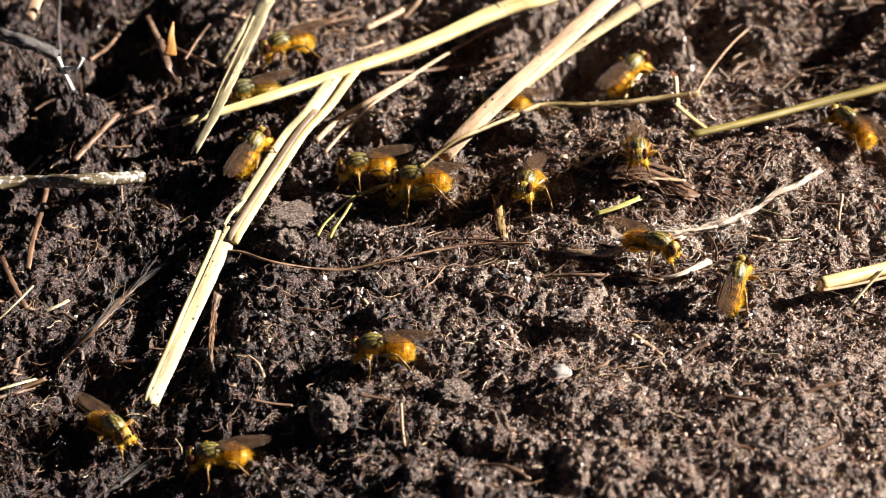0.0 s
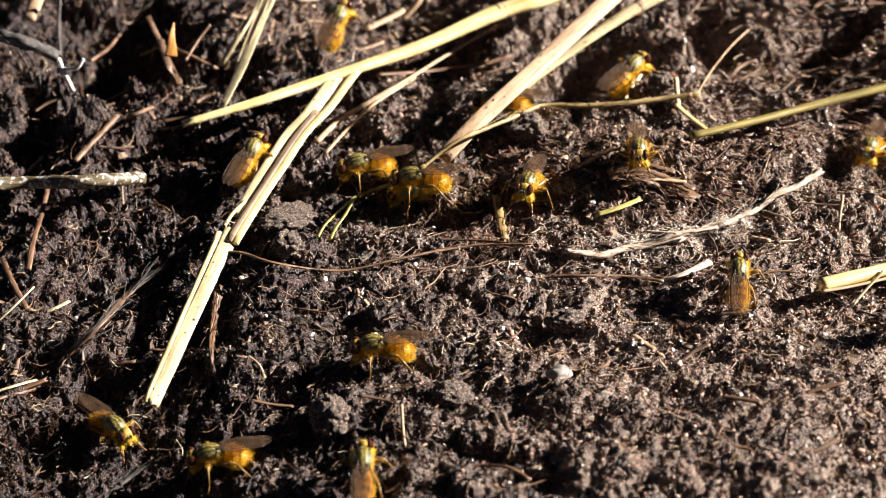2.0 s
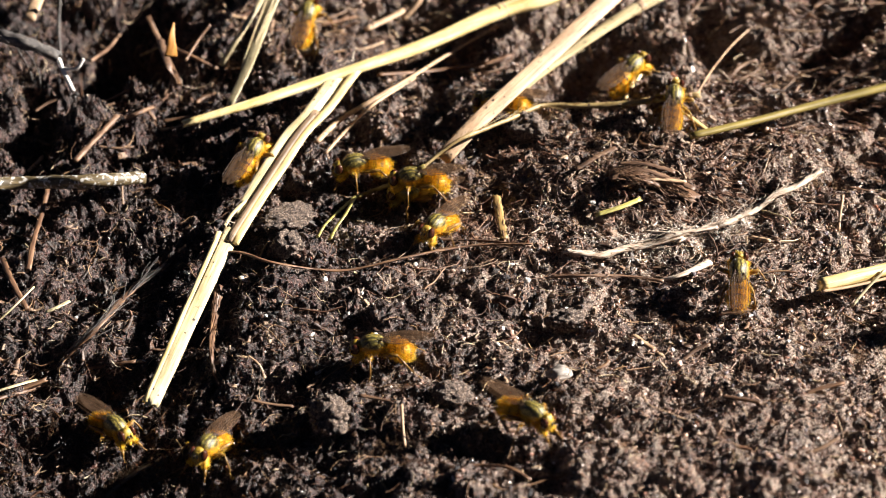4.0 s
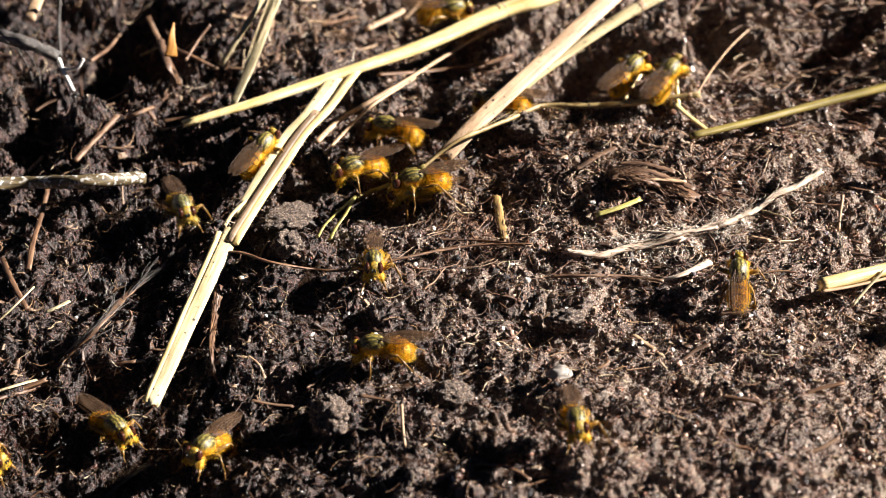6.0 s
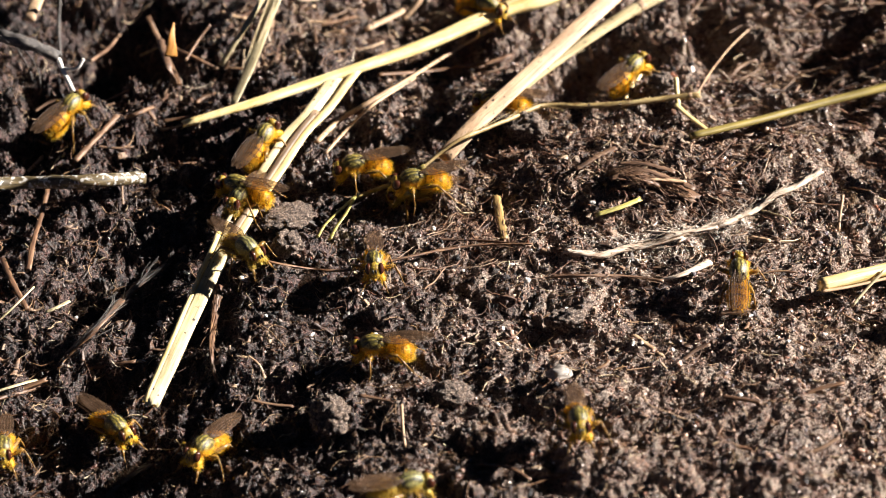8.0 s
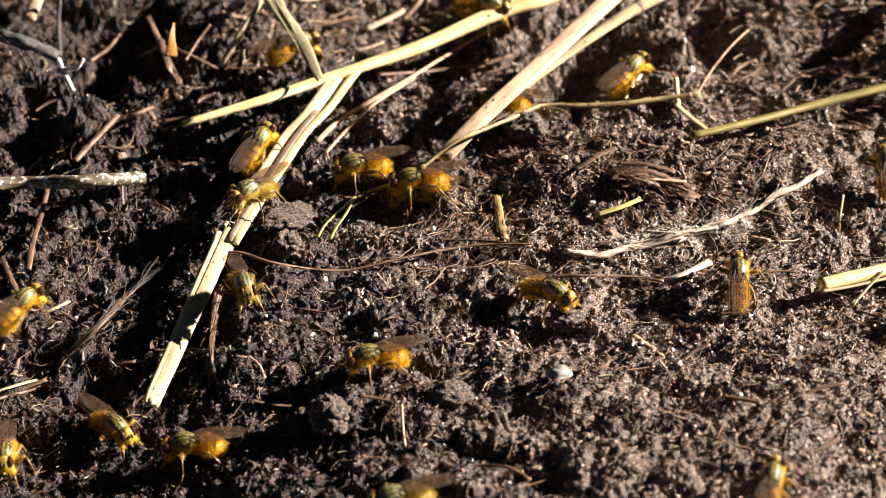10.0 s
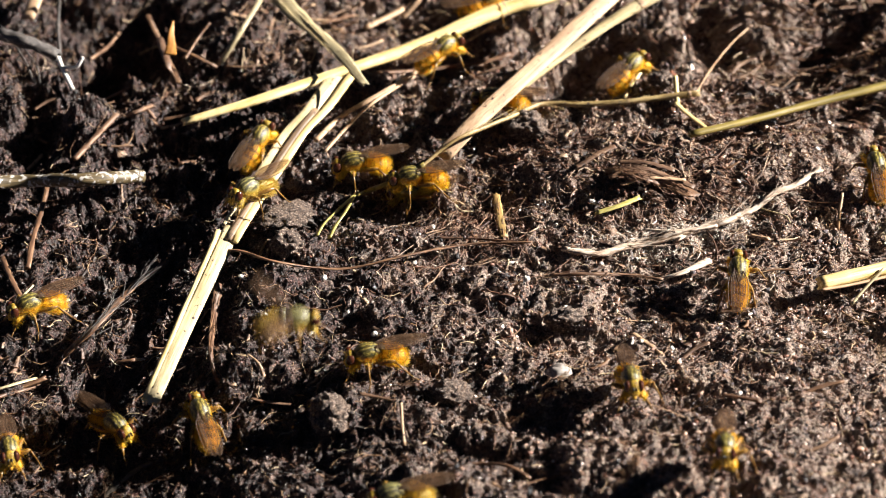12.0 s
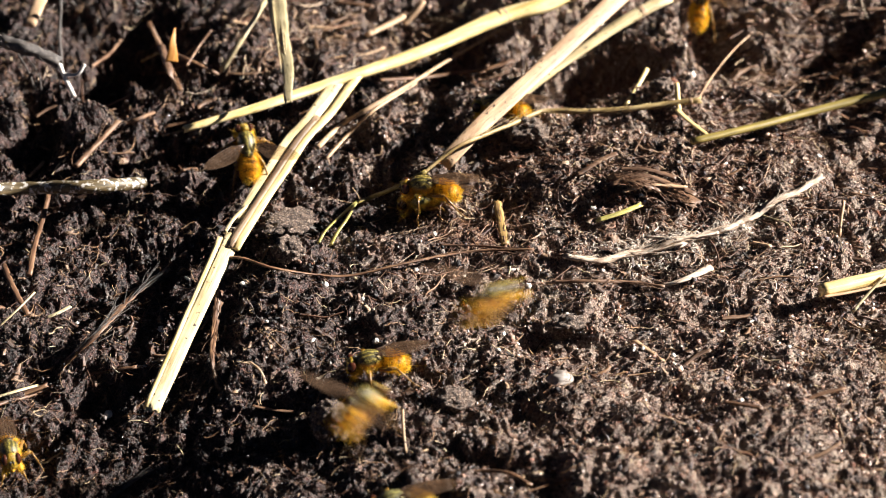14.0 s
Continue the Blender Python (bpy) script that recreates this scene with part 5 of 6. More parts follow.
# where each fly is: seconds, x, y, z (mm), heading (degrees), nose-up angle
STAYING = {
    "on_open_soil": ((0.00, -8.56, -23.56, 0.81, 178), (8.40, -8.56, -23.56, 0.81, 178), (9.20, -9.19, -25.52, 0.84, -169, 1), (14.00, -9.19, -25.52, 0.84, -169, 1)),
    "behind_cream_straw": ((0.00, -24.99, 16.78, 2.03, 64, 11), (3.20, -25.38, 15.89, 1.50, 66, 12), (5.30, -24.20, 16.88, 1.85, 58, 10), (6.90, -23.66, 17.38, 1.90, 60, 11), (8.20, -23.86, 18.10, 2.61, 62, 11), (10.30, -24.34, 17.57, 2.38, 64, 11), (13.40, -24.34, 17.57, 2.38, 64, 11), (13.70, -24.67, 16.82, 1.84, 73, 13), (13.85, -24.62, 17.00, 1.79, 86, 14), (14.00, -26.09, 14.97, 4.36, 102, 25)),
    "facing_pair_one": ((0.00, -11.34, 16.31, -0.87, -169, 1), (3.20, -11.49, 16.27, -0.83, -169, 1), (5.20, -12.22, 15.93, -0.82, -165, 1), (6.20, -12.12, 15.60, -0.79, -154, 3), (7.00, -11.86, 16.07, -0.88, -169, 1), (13.50, -11.87, 16.26, -0.80, -171), (13.55, -0.94, -10.38, 8.86, -118, 11), (13.60, 15.59, -41.21, 15.02, -82, 14), (13.70, 17.76, -75.33, 15.83, -102, 13), (13.85, 6.28, -73.18, 13.86, -128, 9), (13.93, -1.10, -59.37, 14.48, 73, 13), (14.00, -8.91, -46.57, 12.40, 46, 7)),
    "facing_pair_two": ((0.00, -4.09, 11.92, 0.27, 178), (3.20, -4.09, 11.85, 0.23, 178), (5.20, -4.54, 12.00, 0.08, -180), (6.50, -3.75, 11.27, 0.41, -166, 1), (8.20, -4.07, 11.50, 0.20, -171), (10.30, -4.31, 11.77, 0.16, -174), (13.40, -4.09, 11.63, 0.17, -180), (13.75, -2.81, 10.67, 0.60, 175), (14.00, -2.81, 10.67, 0.60, 175)),
    "under_tan_straw": ((0.00, 6.92, 28.02, 1.34, 171), (14.00, 6.76, 28.04, 1.33, 171)),
    "beside_hollow": ((0.00, 26.14, 33.99, 2.77, 50, 8), (13.60, 26.14, 33.99, 2.77, 50, 8), (13.78, 26.16, 34.39, 2.68, 50, 8), (13.88, 32.69, 31.58, 14.28, 36, 5), (14.00, 57.55, 54.05, 16.30, 36, 5)),
    "by_cut_straw": ((0.00, 37.14, -11.63, 2.39, 72, 13), (0.30, 37.27, -10.79, 2.41, 69, 12), (0.70, 37.56, -10.03, 2.48, 65, 12), (1.00, 37.10, -12.32, 2.30, 72, 13), (1.50, 37.17, -12.36, 2.37, 75, 13), (1.90, 37.27, -11.05, 2.57, 86, 14), (13.40, 37.26, -11.05, 2.57, 86, 14), (13.60, 37.39, -12.51, 2.50, 77, 13), (13.78, 38.45, -11.80, 2.75, 69, 12), (13.86, 31.95, -16.37, 7.88, 86, 14), (13.93, 20.75, -22.04, 10.97, 73, 13), (14.00, 6.50, -28.12, 13.52, 42, 6)),
    "lower_edge": ((0.00, -28.17, -37.51, -4.74, -175), (3.00, -28.17, -37.51, -4.74, -175), (3.20, -28.34, -37.16, -4.21, -133, 8), (3.80, -28.53, -36.80, -4.13, -114, 12), (6.00, -28.95, -36.59, -4.30, -120, 11), (8.40, -29.27, -36.62, -4.54, -122, 10), (9.40, -31.18, -35.32, -5.55, -162, 1), (10.30, -31.41, -34.43, -5.56, -180), (11.60, -31.41, -34.43, -5.56, -180), (11.80, -30.94, -32.76, -5.02, 138, 6), (11.90, -30.11, -31.40, -4.34, 115, 12), (12.05, -29.58, -30.56, -4.06, 108, 13), (12.90, -29.33, -30.84, -4.03, 110, 12), (13.30, -29.32, -31.07, -4.11, 110, 12), (13.42, -33.57, -34.53, 3.59, 126, 9), (13.50, -57.90, -30.75, 12.30, 144, 5), (14.00, -88.96, -19.08, 16.89, 144, 5)),
    "by_straw_end": ((0.00, -40.23, -30.97, -6.17, -48, 8), (13.25, -40.09, -30.84, -6.11, -48, 8), (13.38, -41.10, -33.60, 1.43, -0), (13.50, -57.72, -26.64, 14.77, 64, 11), (14.00, -81.70, -9.37, 18.80, 64, 11)),
    "centre_then_front": ((0.00, 11.10, 8.99, 1.46, -105, 13), (3.20, 11.09, 8.82, 1.41, -105, 13), (3.60, 4.93, 7.96, -1.48, -122, 10), (4.30, -3.94, -3.18, 0.57, -122, 10), (5.00, -8.77, -8.74, 2.35, -90, 14), (8.30, -8.71, -9.19, 2.33, -88, 14), (8.60, -10.89, -12.76, 8.03, -122, 10), (9.00, -21.47, 3.58, 17.49, 145, 5), (9.50, -38.83, 61.34, 20.75, 109, 13), (14.00, -39.43, 69.80, 20.33, 109, 13)),
    "on_mound": ((0.00, 25.66, 12.39, 4.33, -90, 14), (2.20, 25.66, 12.39, 4.33, -90, 14), (2.45, 25.81, 12.47, 4.27, -122, 10), (3.00, 25.64, 12.55, 4.06, -138, 6), (3.10, 30.76, 16.32, 5.86, 70, 12), (3.20, 34.95, 22.50, 3.70, 43, 6), (3.90, 31.97, 25.29, 3.67, 77, 13), (4.60, 26.40, 28.08, 3.14, 94, 14), (5.30, 23.96, 28.64, 3.33, 75, 13), (5.60, 25.15, 29.76, 3.23, 69, 12), (6.00, 31.00, 30.89, 4.34, 58, 10), (6.40, 40.51, 41.78, 0.46, 62, 11), (6.55, 41.65, 45.68, -1.33, 71, 13), (7.00, 47.41, 46.96, -0.76, 58, 10), (7.20, 53.25, 47.38, -0.33, 45, 7), (7.50, 60.46, 44.79, 1.89, -0), (7.80, 72.30, 46.34, 3.10, 18, 1), (14.00, 78.03, 47.75, 3.11, 18, 1)),
    "right_edge": ((0.00, 54.53, 24.17, 0.97, 135, 7), (0.60, 54.54, 24.30, 1.07, 126, 9), (1.00, 54.21, 24.78, 1.30, 114, 12), (1.60, 54.28, 24.38, 1.12, 120, 11), (1.80, 55.34, 21.21, -0.05, -180), (2.00, 57.15, 18.72, 0.07, -107, 13), (2.30, 59.02, 17.55, -0.36, -44, 7), (3.10, 59.49, 18.18, -0.74, 10), (3.60, 65.61, 15.68, 1.82, 9), (9.40, 64.89, 15.03, 2.76, 83, 14), (10.20, 57.26, 11.54, 2.40, 94, 14), (13.30, 57.13, 13.06, 1.90, 95, 14), (13.55, 58.13, 17.37, -0.35, 94, 14), (13.68, 59.39, 10.23, 8.12, 83, 14), (13.80, 72.66, 22.63, 13.66, 65, 12), (14.00, 85.53, 34.23, 14.91, 65, 12)),
    "upper_wanderer": ((0.00, -22.61, 39.61, 2.73, -155, 2), (1.00, -22.43, 41.24, 2.50, 152, 3), (1.20, -18.91, 43.47, 2.86, 94, 14), (1.40, -15.49, 44.59, 3.62, 72, 13), (2.60, -14.39, 45.95, 2.97, 70, 12), (2.80, -19.37, 45.46, 2.94, 94, 14), (2.95, -23.98, 40.70, 5.10, 137, 6), (3.20, -24.53, 39.90, 5.40, 126, 9), (4.00, -19.09, 47.62, 2.40, 78, 13), (4.70, -10.53, 53.60, -1.10, 39, 6), (5.50, -6.12, 56.12, -3.21, 37, 5), (6.00, 1.46, 53.46, -0.67, 10), (7.00, 4.99, 50.66, 1.97, 20, 2), (7.50, 6.62, 48.58, 3.02, -31, 4), (8.20, 6.30, 48.62, 2.99, -31, 4), (10.40, 6.79, 49.03, 2.89, -11, 1), (11.60, 6.95, 49.00, 2.91, -11, 1), (12.50, 7.23, 50.77, 3.43, 68, 12), (13.20, 7.38, 50.27, 3.19, 68, 12), (13.40, 0.98, 50.49, 9.96, 102, 13), (13.60, -2.22, 71.48, 19.41, 102, 13), (14.00, -2.28, 87.61, 19.50, 102, 13)),
    "straw_visitor": ((0.00, -27.20, 30.70, 1.00, -165, 1), (0.50, -30.80, 26.30, 0.90, -160, 2), (0.90, -36.93, 24.03, 1.69, -170), (1.10, -37.16, 23.91, 1.59, -170), (1.45, -35.60, 23.56, 1.91, -175), (1.60, -29.19, 21.06, 8.69, 145, 5), (1.75, -28.21, 42.79, 13.13, 90, 14), (1.90, -26.89, 68.48, 16.57, 86, 14), (4.60, -43.57, 68.79, 14.71, -94, 14), (5.10, -38.80, 27.40, 8.64, -90, 14), (5.30, -38.16, 23.62, 2.92, -90, 14), (5.50, -38.16, 23.24, -0.37, -90, 14), (5.75, -37.32, 11.98, 0.17, -86, 14), (6.00, -33.94, 4.52, 0.94, -71, 12), (6.30, -29.89, 4.66, 0.55, -76, 13), (6.50, -29.23, 3.47, 0.81, -86, 14), (7.00, -29.85, 4.71, 0.80, -90, 14), (7.50, -28.83, 6.47, 0.58, -105, 13), (8.20, -26.12, 6.39, 1.10, -117, 11), (10.30, -25.47, 5.92, 2.49, -134, 7), (12.60, -25.31, 5.78, 2.60, -134, 7), (12.72, -23.55, 5.44, 2.28, -90, 14), (12.85, -20.80, 4.61, 2.91, -54, 9), (13.00, -19.19, 6.71, 2.39, 10), (13.35, -19.14, 5.87, 2.66, 10), (13.50, -24.86, 15.51, 9.01, 63, 11), (13.60, -16.81, 29.50, 13.66, 62, 11), (13.75, 2.02, 64.22, 14.19, 58, 10), (14.00, 10.59, 96.37, 14.32, 58, 10)),
    "straw_walker": ((0.00, -2.45, 95.58, 14.95, 107, 13), (4.30, 5.15, 69.06, 16.21, 98, 14), (4.90, 2.57, 60.16, 12.24, 103, 13), (5.20, -1.85, 22.10, 3.59, 107, 13), (5.50, -1.77, 20.10, 3.44, 107, 13), (5.70, -4.41, 20.43, 2.59, 141, 6), (6.00, -7.72, 21.71, 1.50, 164, 1), (6.30, -16.00, 19.11, 4.54, -180), (6.50, -21.71, 16.88, 6.88, -180), (7.00, -24.18, 15.77, 7.49, -175), (7.30, -25.29, 10.25, 3.82, -141, 6), (7.50, -26.43, 8.38, 1.63, -158, 2), (8.00, -27.02, 8.12, 1.72, 157, 2), (8.20, -27.28, 5.07, 2.46, 157, 2), (8.60, -36.34, 3.56, 8.45, 152, 3), (9.00, -63.90, 8.85, 15.36, 152, 3), (14.00, -89.04, 17.66, 11.84, 152, 3)),
    "newcomer": ((0.00, -82.52, -13.28, 13.37, -0), (6.50, -74.35, -12.49, 12.76, -0), (6.75, -53.41, -13.60, 11.67, -10), (6.90, -38.50, -4.22, 3.91, -0), (7.00, -26.49, -0.77, 1.56, 54, 9), (7.25, -25.92, -2.92, 1.39, -14, 1), (7.50, -25.87, -5.43, 2.32, -56, 10), (8.00, -24.94, -6.49, 2.71, -49, 8), (8.20, -23.37, -11.96, 3.34, -66, 12), (9.20, -24.74, -13.90, 2.60, -73, 13), (10.30, -25.11, -13.70, 2.44, -73, 13), (10.50, -25.46, -14.43, 5.28, -73, 13), (10.60, -21.15, -13.24, 4.08, -54, 9), (10.75, -21.19, -12.62, 1.80, -22, 2), (11.00, -21.24, -12.29, 1.73, 10), (11.30, -20.24, -13.30, 1.71, -15, 1), (11.50, -19.07, -14.32, 1.65, -39, 6), (11.90, -18.94, -14.72, 1.57, -31, 4), (12.00, -17.84, -24.68, 5.64, 10), (12.10, -21.33, -32.13, 5.33, 86, 14), (12.25, -22.58, -24.35, 7.91, 90, 14), (12.40, -22.75, -18.16, 11.30, 82, 14), (12.46, -6.92, 27.67, 10.15, 62, 11), (12.50, -6.34, 29.99, 9.94, 62, 11), (12.54, -5.78, 33.50, 9.30, 62, 11), (12.62, 14.10, 64.57, 13.98, 58, 10), (14.00, 19.08, 96.31, 14.35, 58, 10)),
    "left_edge": ((0.00, -69.35, -35.27, -2.72, -10), (5.90, -66.38, -32.31, -3.39, -5), (6.30, -51.15, -28.57, -6.14, -2), (6.50, -48.26, -27.73, -5.81, -0), (6.75, -46.20, -24.60, -4.13, 49, 8), (6.95, -42.52, -19.11, -3.70, 78, 13), (7.10, -42.42, -17.84, -1.96, 86, 14), (7.30, -42.50, -11.57, 1.16, 88, 14), (7.45, -44.62, -4.02, -1.36, 112, 12), (7.70, -52.19, -5.37, 0.72, 170), (8.00, -66.60, -7.09, -0.74, -160, 2), (9.40, -67.16, -12.45, -0.38, -102, 13), (9.80, -59.26, -14.34, -0.67, -50, 8), (10.00, -52.68, -13.48, -0.07, 51, 8), (10.15, -51.74, -13.43, 0.11, 119, 11), (10.30, -51.96, -14.64, -0.31, -150, 3), (12.75, -51.97, -14.50, -0.25, -150, 3), (13.00, -56.59, -14.10, -0.51, -180), (13.30, -68.00, -13.18, -1.07, -180), (14.00, -71.64, -12.89, -1.30, -180)),
    "blade_mover": ((0.00, -27.47, 76.09, 11.28, -82, 14), (8.60, -24.84, 70.67, 8.82, -82, 14), (9.40, -21.31, 46.81, 3.01, -86, 14), (9.80, -19.59, 41.73, 1.73, -28, 3), (10.30, -20.04, 39.83, 3.01, 68, 12), (11.00, -19.82, 40.38, 2.67, 71, 12), (11.30, -14.97, 43.14, 2.87, 39, 6), (11.50, -11.29, 46.46, 0.59, 16, 1), (11.80, -2.81, 35.57, 4.69, -10), (12.00, 0.39, 37.09, 3.69, 39, 6), (12.60, 0.78, 37.56, 3.37, 39, 6), (13.30, 0.93, 40.15, 2.06, 39, 6), (13.42, 2.15, 45.28, 5.46, 51, 8), (13.50, 6.88, 52.96, 14.51, 51, 8), (14.00, 19.03, 91.55, 16.91, 51, 8)),
    "brief_guest": ((0.00, 27.73, -3.75, 1.31, -31, 4), (0.15, 29.81, -5.51, 1.60, -30, 3), (0.40, 49.16, -16.35, 2.79, -5), (0.50, 50.96, -18.22, 2.57, -0), (0.60, 52.02, -18.10, 2.48, -0), (0.75, 61.12, -19.28, 9.89, 28, 3), (0.95, 78.11, -17.07, 15.17, 28, 3), (14.00, 85.82, -13.22, 13.96, 28, 3)),
    "front_walker": ((0.00, -9.29, -55.46, 1.26, 152, 3), (0.50, -10.25, -51.16, 0.32, 160, 2), (1.00, -10.30, -47.63, -0.17, 141, 6), (1.30, -10.12, -46.48, 0.29, 114, 12), (1.50, -10.24, -45.78, 0.50, 104, 13), (2.00, -9.44, -44.83, 0.78, 90, 14), (2.50, -8.73, -44.55, 1.05, 88, 14), (2.80, -7.76, -42.63, 1.74, 83, 14), (3.00, -6.78, -40.66, 1.73, 77, 13), (3.20, -3.48, -36.09, 2.72, 69, 12), (3.70, 6.51, -36.48, 1.96, -10), (4.40, 13.88, -42.25, 5.24, -54, 9), (5.20, 15.53, -43.89, 6.20, -82, 14), (8.20, 15.90, -43.79, 6.28, -86, 14), (8.50, 15.65, -46.09, 11.60, -68, 12), (9.20, 13.36, -21.55, 3.44, -39, 6), (10.20, 14.76, -13.30, 1.15, -34, 4), (10.50, 17.01, -13.80, 1.52, -39, 6), (10.70, 16.34, -14.90, 1.60, -62, 11), (10.90, 20.31, -23.16, 1.54, -82, 14), (11.00, 21.84, -24.70, 1.89, -82, 14), (11.20, 21.69, -32.74, 4.42, -84, 14), (11.80, 22.16, -34.08, 4.67, -84, 14), (12.50, 23.39, -40.49, 7.22, -84, 14), (13.30, 23.78, -42.61, 8.17, -84, 14), (13.38, 25.43, -37.07, 12.71, -39, 6), (13.44, 28.21, -8.97, 9.39, 47, 8), (13.50, 30.96, 16.11, 8.89, 86, 14), (13.70, 34.59, 40.38, 5.41, 83, 14), (14.00, 36.23, 51.30, 3.78, 83, 14)),
    "corner_walker": ((0.00, 43.19, -78.63, 5.36, 118, 11), (9.30, 41.15, -66.85, 6.75, 118, 11), (9.90, 37.38, -57.33, 9.33, 90, 14), (10.30, 38.14, -56.27, 9.28, 22, 2), (10.50, 41.64, -56.55, 8.64, -5), (10.65, 40.14, -53.33, 9.91, 73, 13), (10.90, 41.47, -36.83, 8.14, 77, 13), (11.00, 42.10, -43.05, 9.01, -68, 12), (11.20, 35.73, -48.08, 8.88, -126, 9), (11.50, 30.75, -49.08, 8.63, -160, 2), (11.80, 31.42, -50.23, 9.01, -122, 10), (12.00, 32.40, -51.92, 9.09, -94, 14), (12.20, 31.33, -52.60, 8.85, -122, 10), (12.40, 30.29, -52.48, 8.59, -152, 3), (13.30, 30.40, -52.81, 8.63, -152, 3), (13.36, 33.32, -58.17, 13.63, -68, 12), (13.42, 44.40, -66.38, 16.25, -22, 2), (13.48, 57.05, -73.91, 16.49, -22, 2), (14.00, 69.26, -74.17, 15.89, -22, 2)),
    "left_corner": ((0.00, -62.31, -38.24, -5.31, -0), (4.90, -60.54, -36.58, -5.90, -0), (5.40, -54.36, -33.01, -7.15, -5), (5.60, -54.48, -33.22, -7.17, -5), (6.00, -55.63, -34.78, -7.06, -28, 3), (6.60, -53.95, -34.24, -6.82, -63, 11), (7.00, -53.81, -33.91, -6.67, -81, 14), (10.20, -53.41, -35.11, -6.98, -86, 14), (11.00, -53.27, -35.10, -7.01, -86, 14), (12.40, -52.86, -34.20, -6.88, -77, 13), (14.00, -53.03, -33.78, -6.79, -77, 13)),
    "upper_left": ((0.00, -80.75, 17.37, -1.79, 28, 3), (6.30, -77.04, 18.16, -1.44, 28, 3), (6.80, -56.97, 20.34, 0.45, 49, 8), (7.00, -55.51, 24.87, -1.63, 58, 10), (7.50, -54.65, 25.97, -1.01, 58, 10), (7.90, -51.33, 24.82, 1.82, 54, 9), (8.20, -48.24, 25.64, 4.58, 58, 10), (8.60, -45.53, 30.99, 9.81, 69, 12), (9.20, -41.82, 62.27, 10.91, 75, 13), (14.00, -39.97, 83.41, 12.38, 75, 13)),
    "lower_visitor": ((0.00, 10.25, -68.57, 4.31, 97, 14), (4.60, 9.07, -59.39, 5.12, 102, 13), (5.30, 6.80, -48.00, 2.56, 98, 14), (5.50, 8.15, -57.03, 5.73, 82, 14), (5.80, 9.59, -60.86, 4.75, 78, 13), (7.40, 4.30, -62.98, 3.30, 86, 14), (7.85, -3.62, -52.34, 2.80, 66, 12), (8.00, -3.86, -50.34, 2.28, 19, 1), (8.30, -3.35, -50.87, 2.55, 10), (8.70, -3.99, -50.99, 3.07, 82, 14), (9.20, -5.59, -51.60, 2.40, 141, 6), (9.60, -5.89, -52.53, 2.20, -170), (14.00, -5.89, -52.53, 2.20, -170)),
}
PALE_ONES = ("straw_visitor", "newcomer", "lower_visitor")
# seconds at which a fly is on the wing: the wings are swung out between them
FLIGHTS = {
    "behind_cream_straw": ((13.88, 14.0),), "facing_pair_one": ((13.6, 14.0),), "beside_hollow": ((13.82, 14.0),), "by_cut_straw": ((13.8, 14.0),),
    "lower_edge": ((13.36, 14.0),), "by_straw_end": ((13.32, 14.0),), "centre_then_front": ((8.4, 14.0),), "straw_visitor": ((1.55, 5.35), (13.4, 14.0)),
    "straw_walker": ((4.4, 5.2), (8.4, 14.0)), "newcomer": ((0.0, 6.88), (10.4, 10.6), (11.95, 14.0)), "brief_guest": ((0.1, 0.4), (0.68, 14.0)),
    "front_walker": ((13.34, 14.0),), "corner_walker": ((13.4, 14.0),), "blade_mover": ((13.36, 14.0),),
}


WALKERS = ("on_mound", "upper_wanderer", "straw_visitor", "straw_walker", "newcomer", "left_edge", "blade_mover", "front_walker", "corner_walker", "lower_visitor", "right_edge", "lower_edge", "upper_left")


def fly_pose(row):
    t, x, y, z, turn, *nose = row
    up = Matrix.Translation((0, 0, 2.4 * MM))
    return pose(x * MM, y * MM, z * MM, 0, 0, turn) @ up @ pose(0, 0, 0, 0, -1.5 * (nose[0] if nose else 0), 0) @ up.inverted()


def fly_rows(rows):
    return [(r[0], fly_pose(r)) for r in rows]


def place_flies():
    made, first = {}, {"golden": golden, "pale": pale}
    for key in STAYING:
        kind = "pale" if key in PALE_ONES else "golden"
        m = fly_pose(STAYING[key][0])
        if kind in first:
            ob = first.pop(kind)
            ob.matrix_basis = m
        else:
            ob = copy_thing(pale if kind == "pale" else golden, m)
        made[key] = ob
    return made


FLIES = place_flies()
# a female crouches in the shade below the second of the pair
MATE = tagged(copy_thing(pale, pose(0, 0, 0)), "grey-green female dung fly crouching in shade below a male")
MATE_ROWS = ((0.00, -4.60, 13.40, -3.20, -178), (13.40, -4.60, 13.40, -3.20, -178), (14.00, -3.30, 12.40, -3.10, -178))


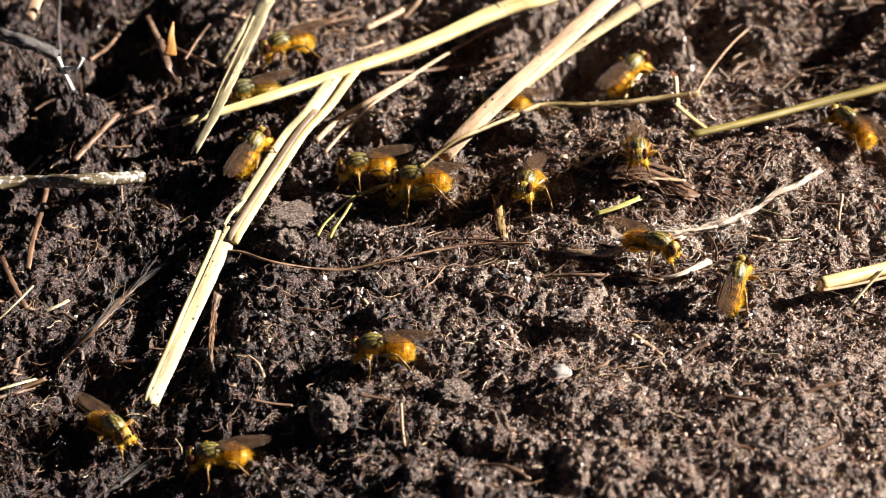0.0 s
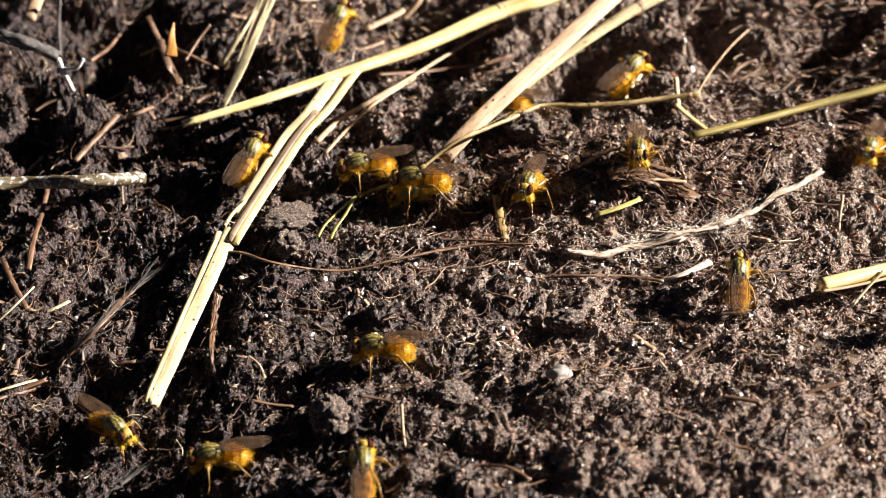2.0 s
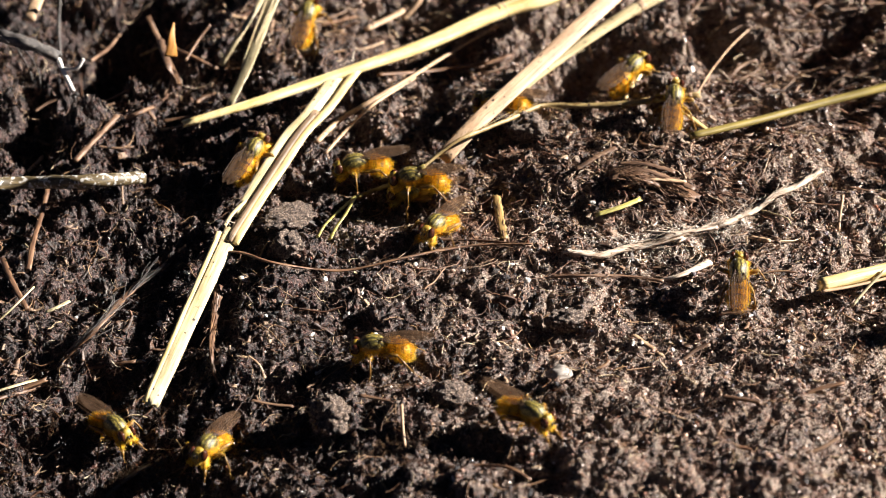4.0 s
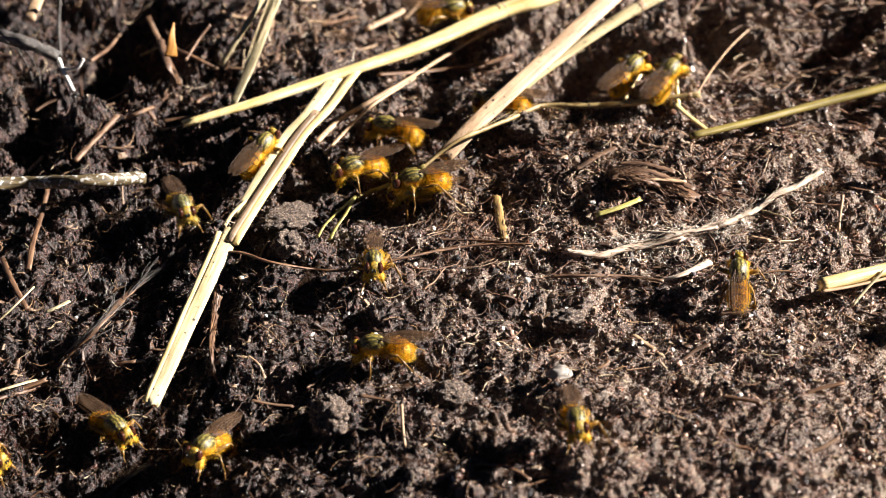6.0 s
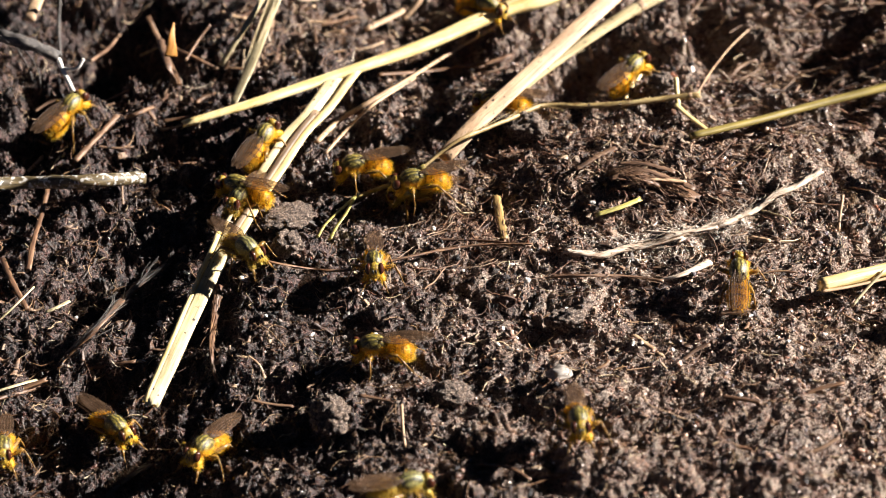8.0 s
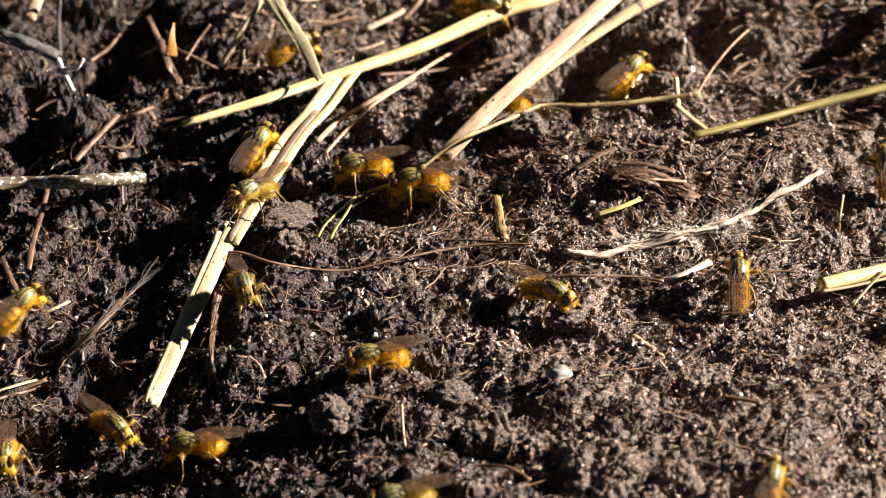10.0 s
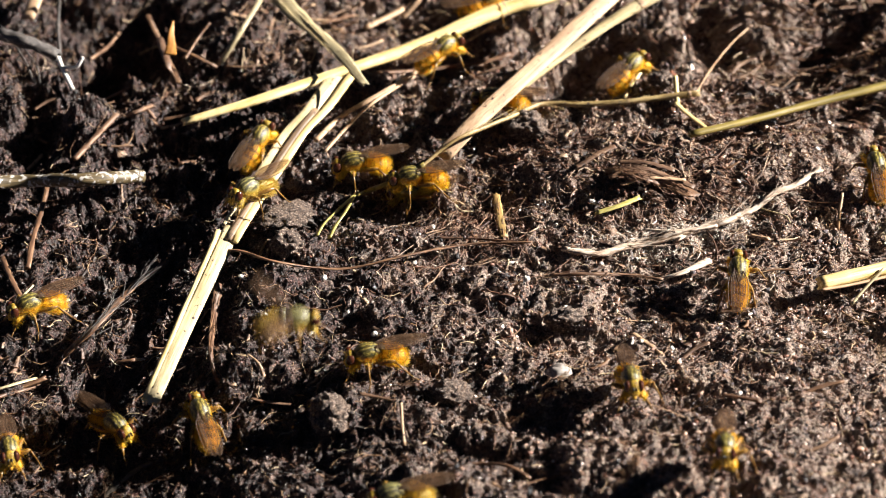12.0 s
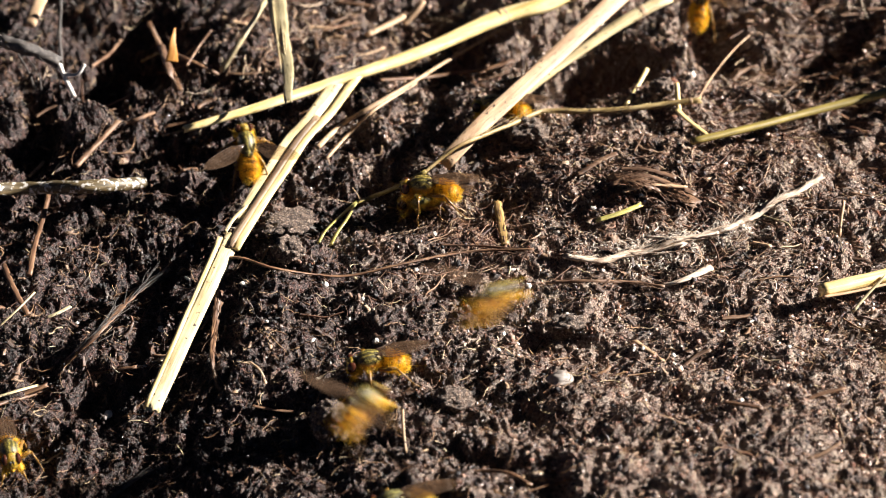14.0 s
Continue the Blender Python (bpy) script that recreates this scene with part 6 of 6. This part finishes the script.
# the blade's tip (mm) and the way it points, time by time
BLADE = ((0, (-32.92, 16.07, 3.94), (-24.31, 48.33, 6.49)), (1.55, (-32.92, 16.23, 4.01), (-24.31, 48.33, 6.49)), (1.85, (-30.15, 28.63, 2.19), (-23.98, 51.79, 6.30)), (2.6, (-30.15, 28.63, 2.19), (-23.98, 51.79, 6.30)), (3.0, (-30.39, 28.73, 2.13), (-24.38, 50.13, 6.44)),
         (4.5, (-28.67, 28.55, 2.63), (-23.60, 50.06, 6.01)), (8.2, (-28.67, 28.55, 2.63), (-23.60, 50.06, 6.01)), (9.4, (-20.04, 24.46, 7.95), (-22.72, 52.11, 6.09)), (10.3, (-14.73, 29.43, 7.08), (-23.57, 48.91, 5.34)), (10.9, (-10.58, 26.09, 7.74), (-22.64, 48.74, 4.51)),
         (12.5, (-10.58, 25.88, 7.70), (-22.29, 50.58, 5.19)), (12.75, (-17.03, 24.61, 6.92), (-23.05, 49.99, 5.58)), (13.0, (-20.78, 21.36, 9.40), (-23.59, 49.66, 5.80)), (14, (-20.78, 21.36, 9.40), (-23.59, 49.66, 5.80)))


def blade_pose(tip, back):
    tip, back = Vector(tip), Vector(back)
    ax = (tip - back).normalized()
    side = Vector((0, 0, 1)).cross(ax).normalized()
    m = Matrix((ax, side, ax.cross(side))).transposed().to_4x4()
    m.translation = tip * MM
    return m


def gait(leg, rows):
    """The leg's swings: it steps to and fro while the fly walks, and rests while it stands or flies."""
    hip = leg.matrix_basis.translation.copy()
    start = 1 if (leg["pair"] == "middle") == (leg["side"] > 0) else -1
    keys = [(0.0, 0.0)]
    for a, b in zip(rows, rows[1:]):
        far = math.dist(a[1:3], b[1:3])
        span = b[0] - a[0]
        if far < 1.2 or far / span > 45 or far > 40 or span > 1.3:
            continue
        count = max(2, min(8, round(span / 0.1)))
        for k in range(1, count):
            keys.append((a[0] + span * k / count, start * (15 if k % 2 else -15)))
        keys.append((b[0], 0.0))
    keys.append((14.0, 0.0))
    clean = [keys[0]]
    for t, swing in keys[1:]:
        if t - clean[-1][0] > 0.9:
            clean.append((clean[-1][0] + 0.05, 0.0))
            clean.append((t - 0.05, 0.0))
        if t - clean[-1][0] > 0.03:
            clean.append((t, swing))
    return [(t, Matrix.Translation(hip) @ pose(0, 0, 0, 0, 0, swing)) for t, swing in clean]


def motions():
    for key, ob in FLIES.items():
        walk(ob, fly_rows(STAYING[key]))
        if key in WALKERS:
            for child in ob.children:
                if child.name.startswith("leg"):
                    walk(child, gait(child, STAYING[key]))
        for child in ob.children:
            if child.name.startswith("wing") and key in FLIGHTS:
                s = 1 if child.matrix_basis.translation.y > 0 else -1
                rows = [(0, wing_rest(s))] if FLIGHTS[key][0][0] > 0 else []
                for a, b in FLIGHTS[key]:
                    if a > 0:
                        rows.append((a - 0.07, wing_rest(s)))
                    rows += [(a, wing_rest(s, 55, 5)), (b, wing_rest(s, 62, 12))]
                    if b < 14:
                        rows.append((b + 0.07, wing_rest(s)))
                if rows[-1][0] < 14:
                    rows.append((14, wing_rest(s)))
                walk(child, rows)
    walk(MATE, fly_rows(MATE_ROWS))
    walk(blade, [(t, blade_pose(tip, back)) for t, tip, back in BLADE])


motions()
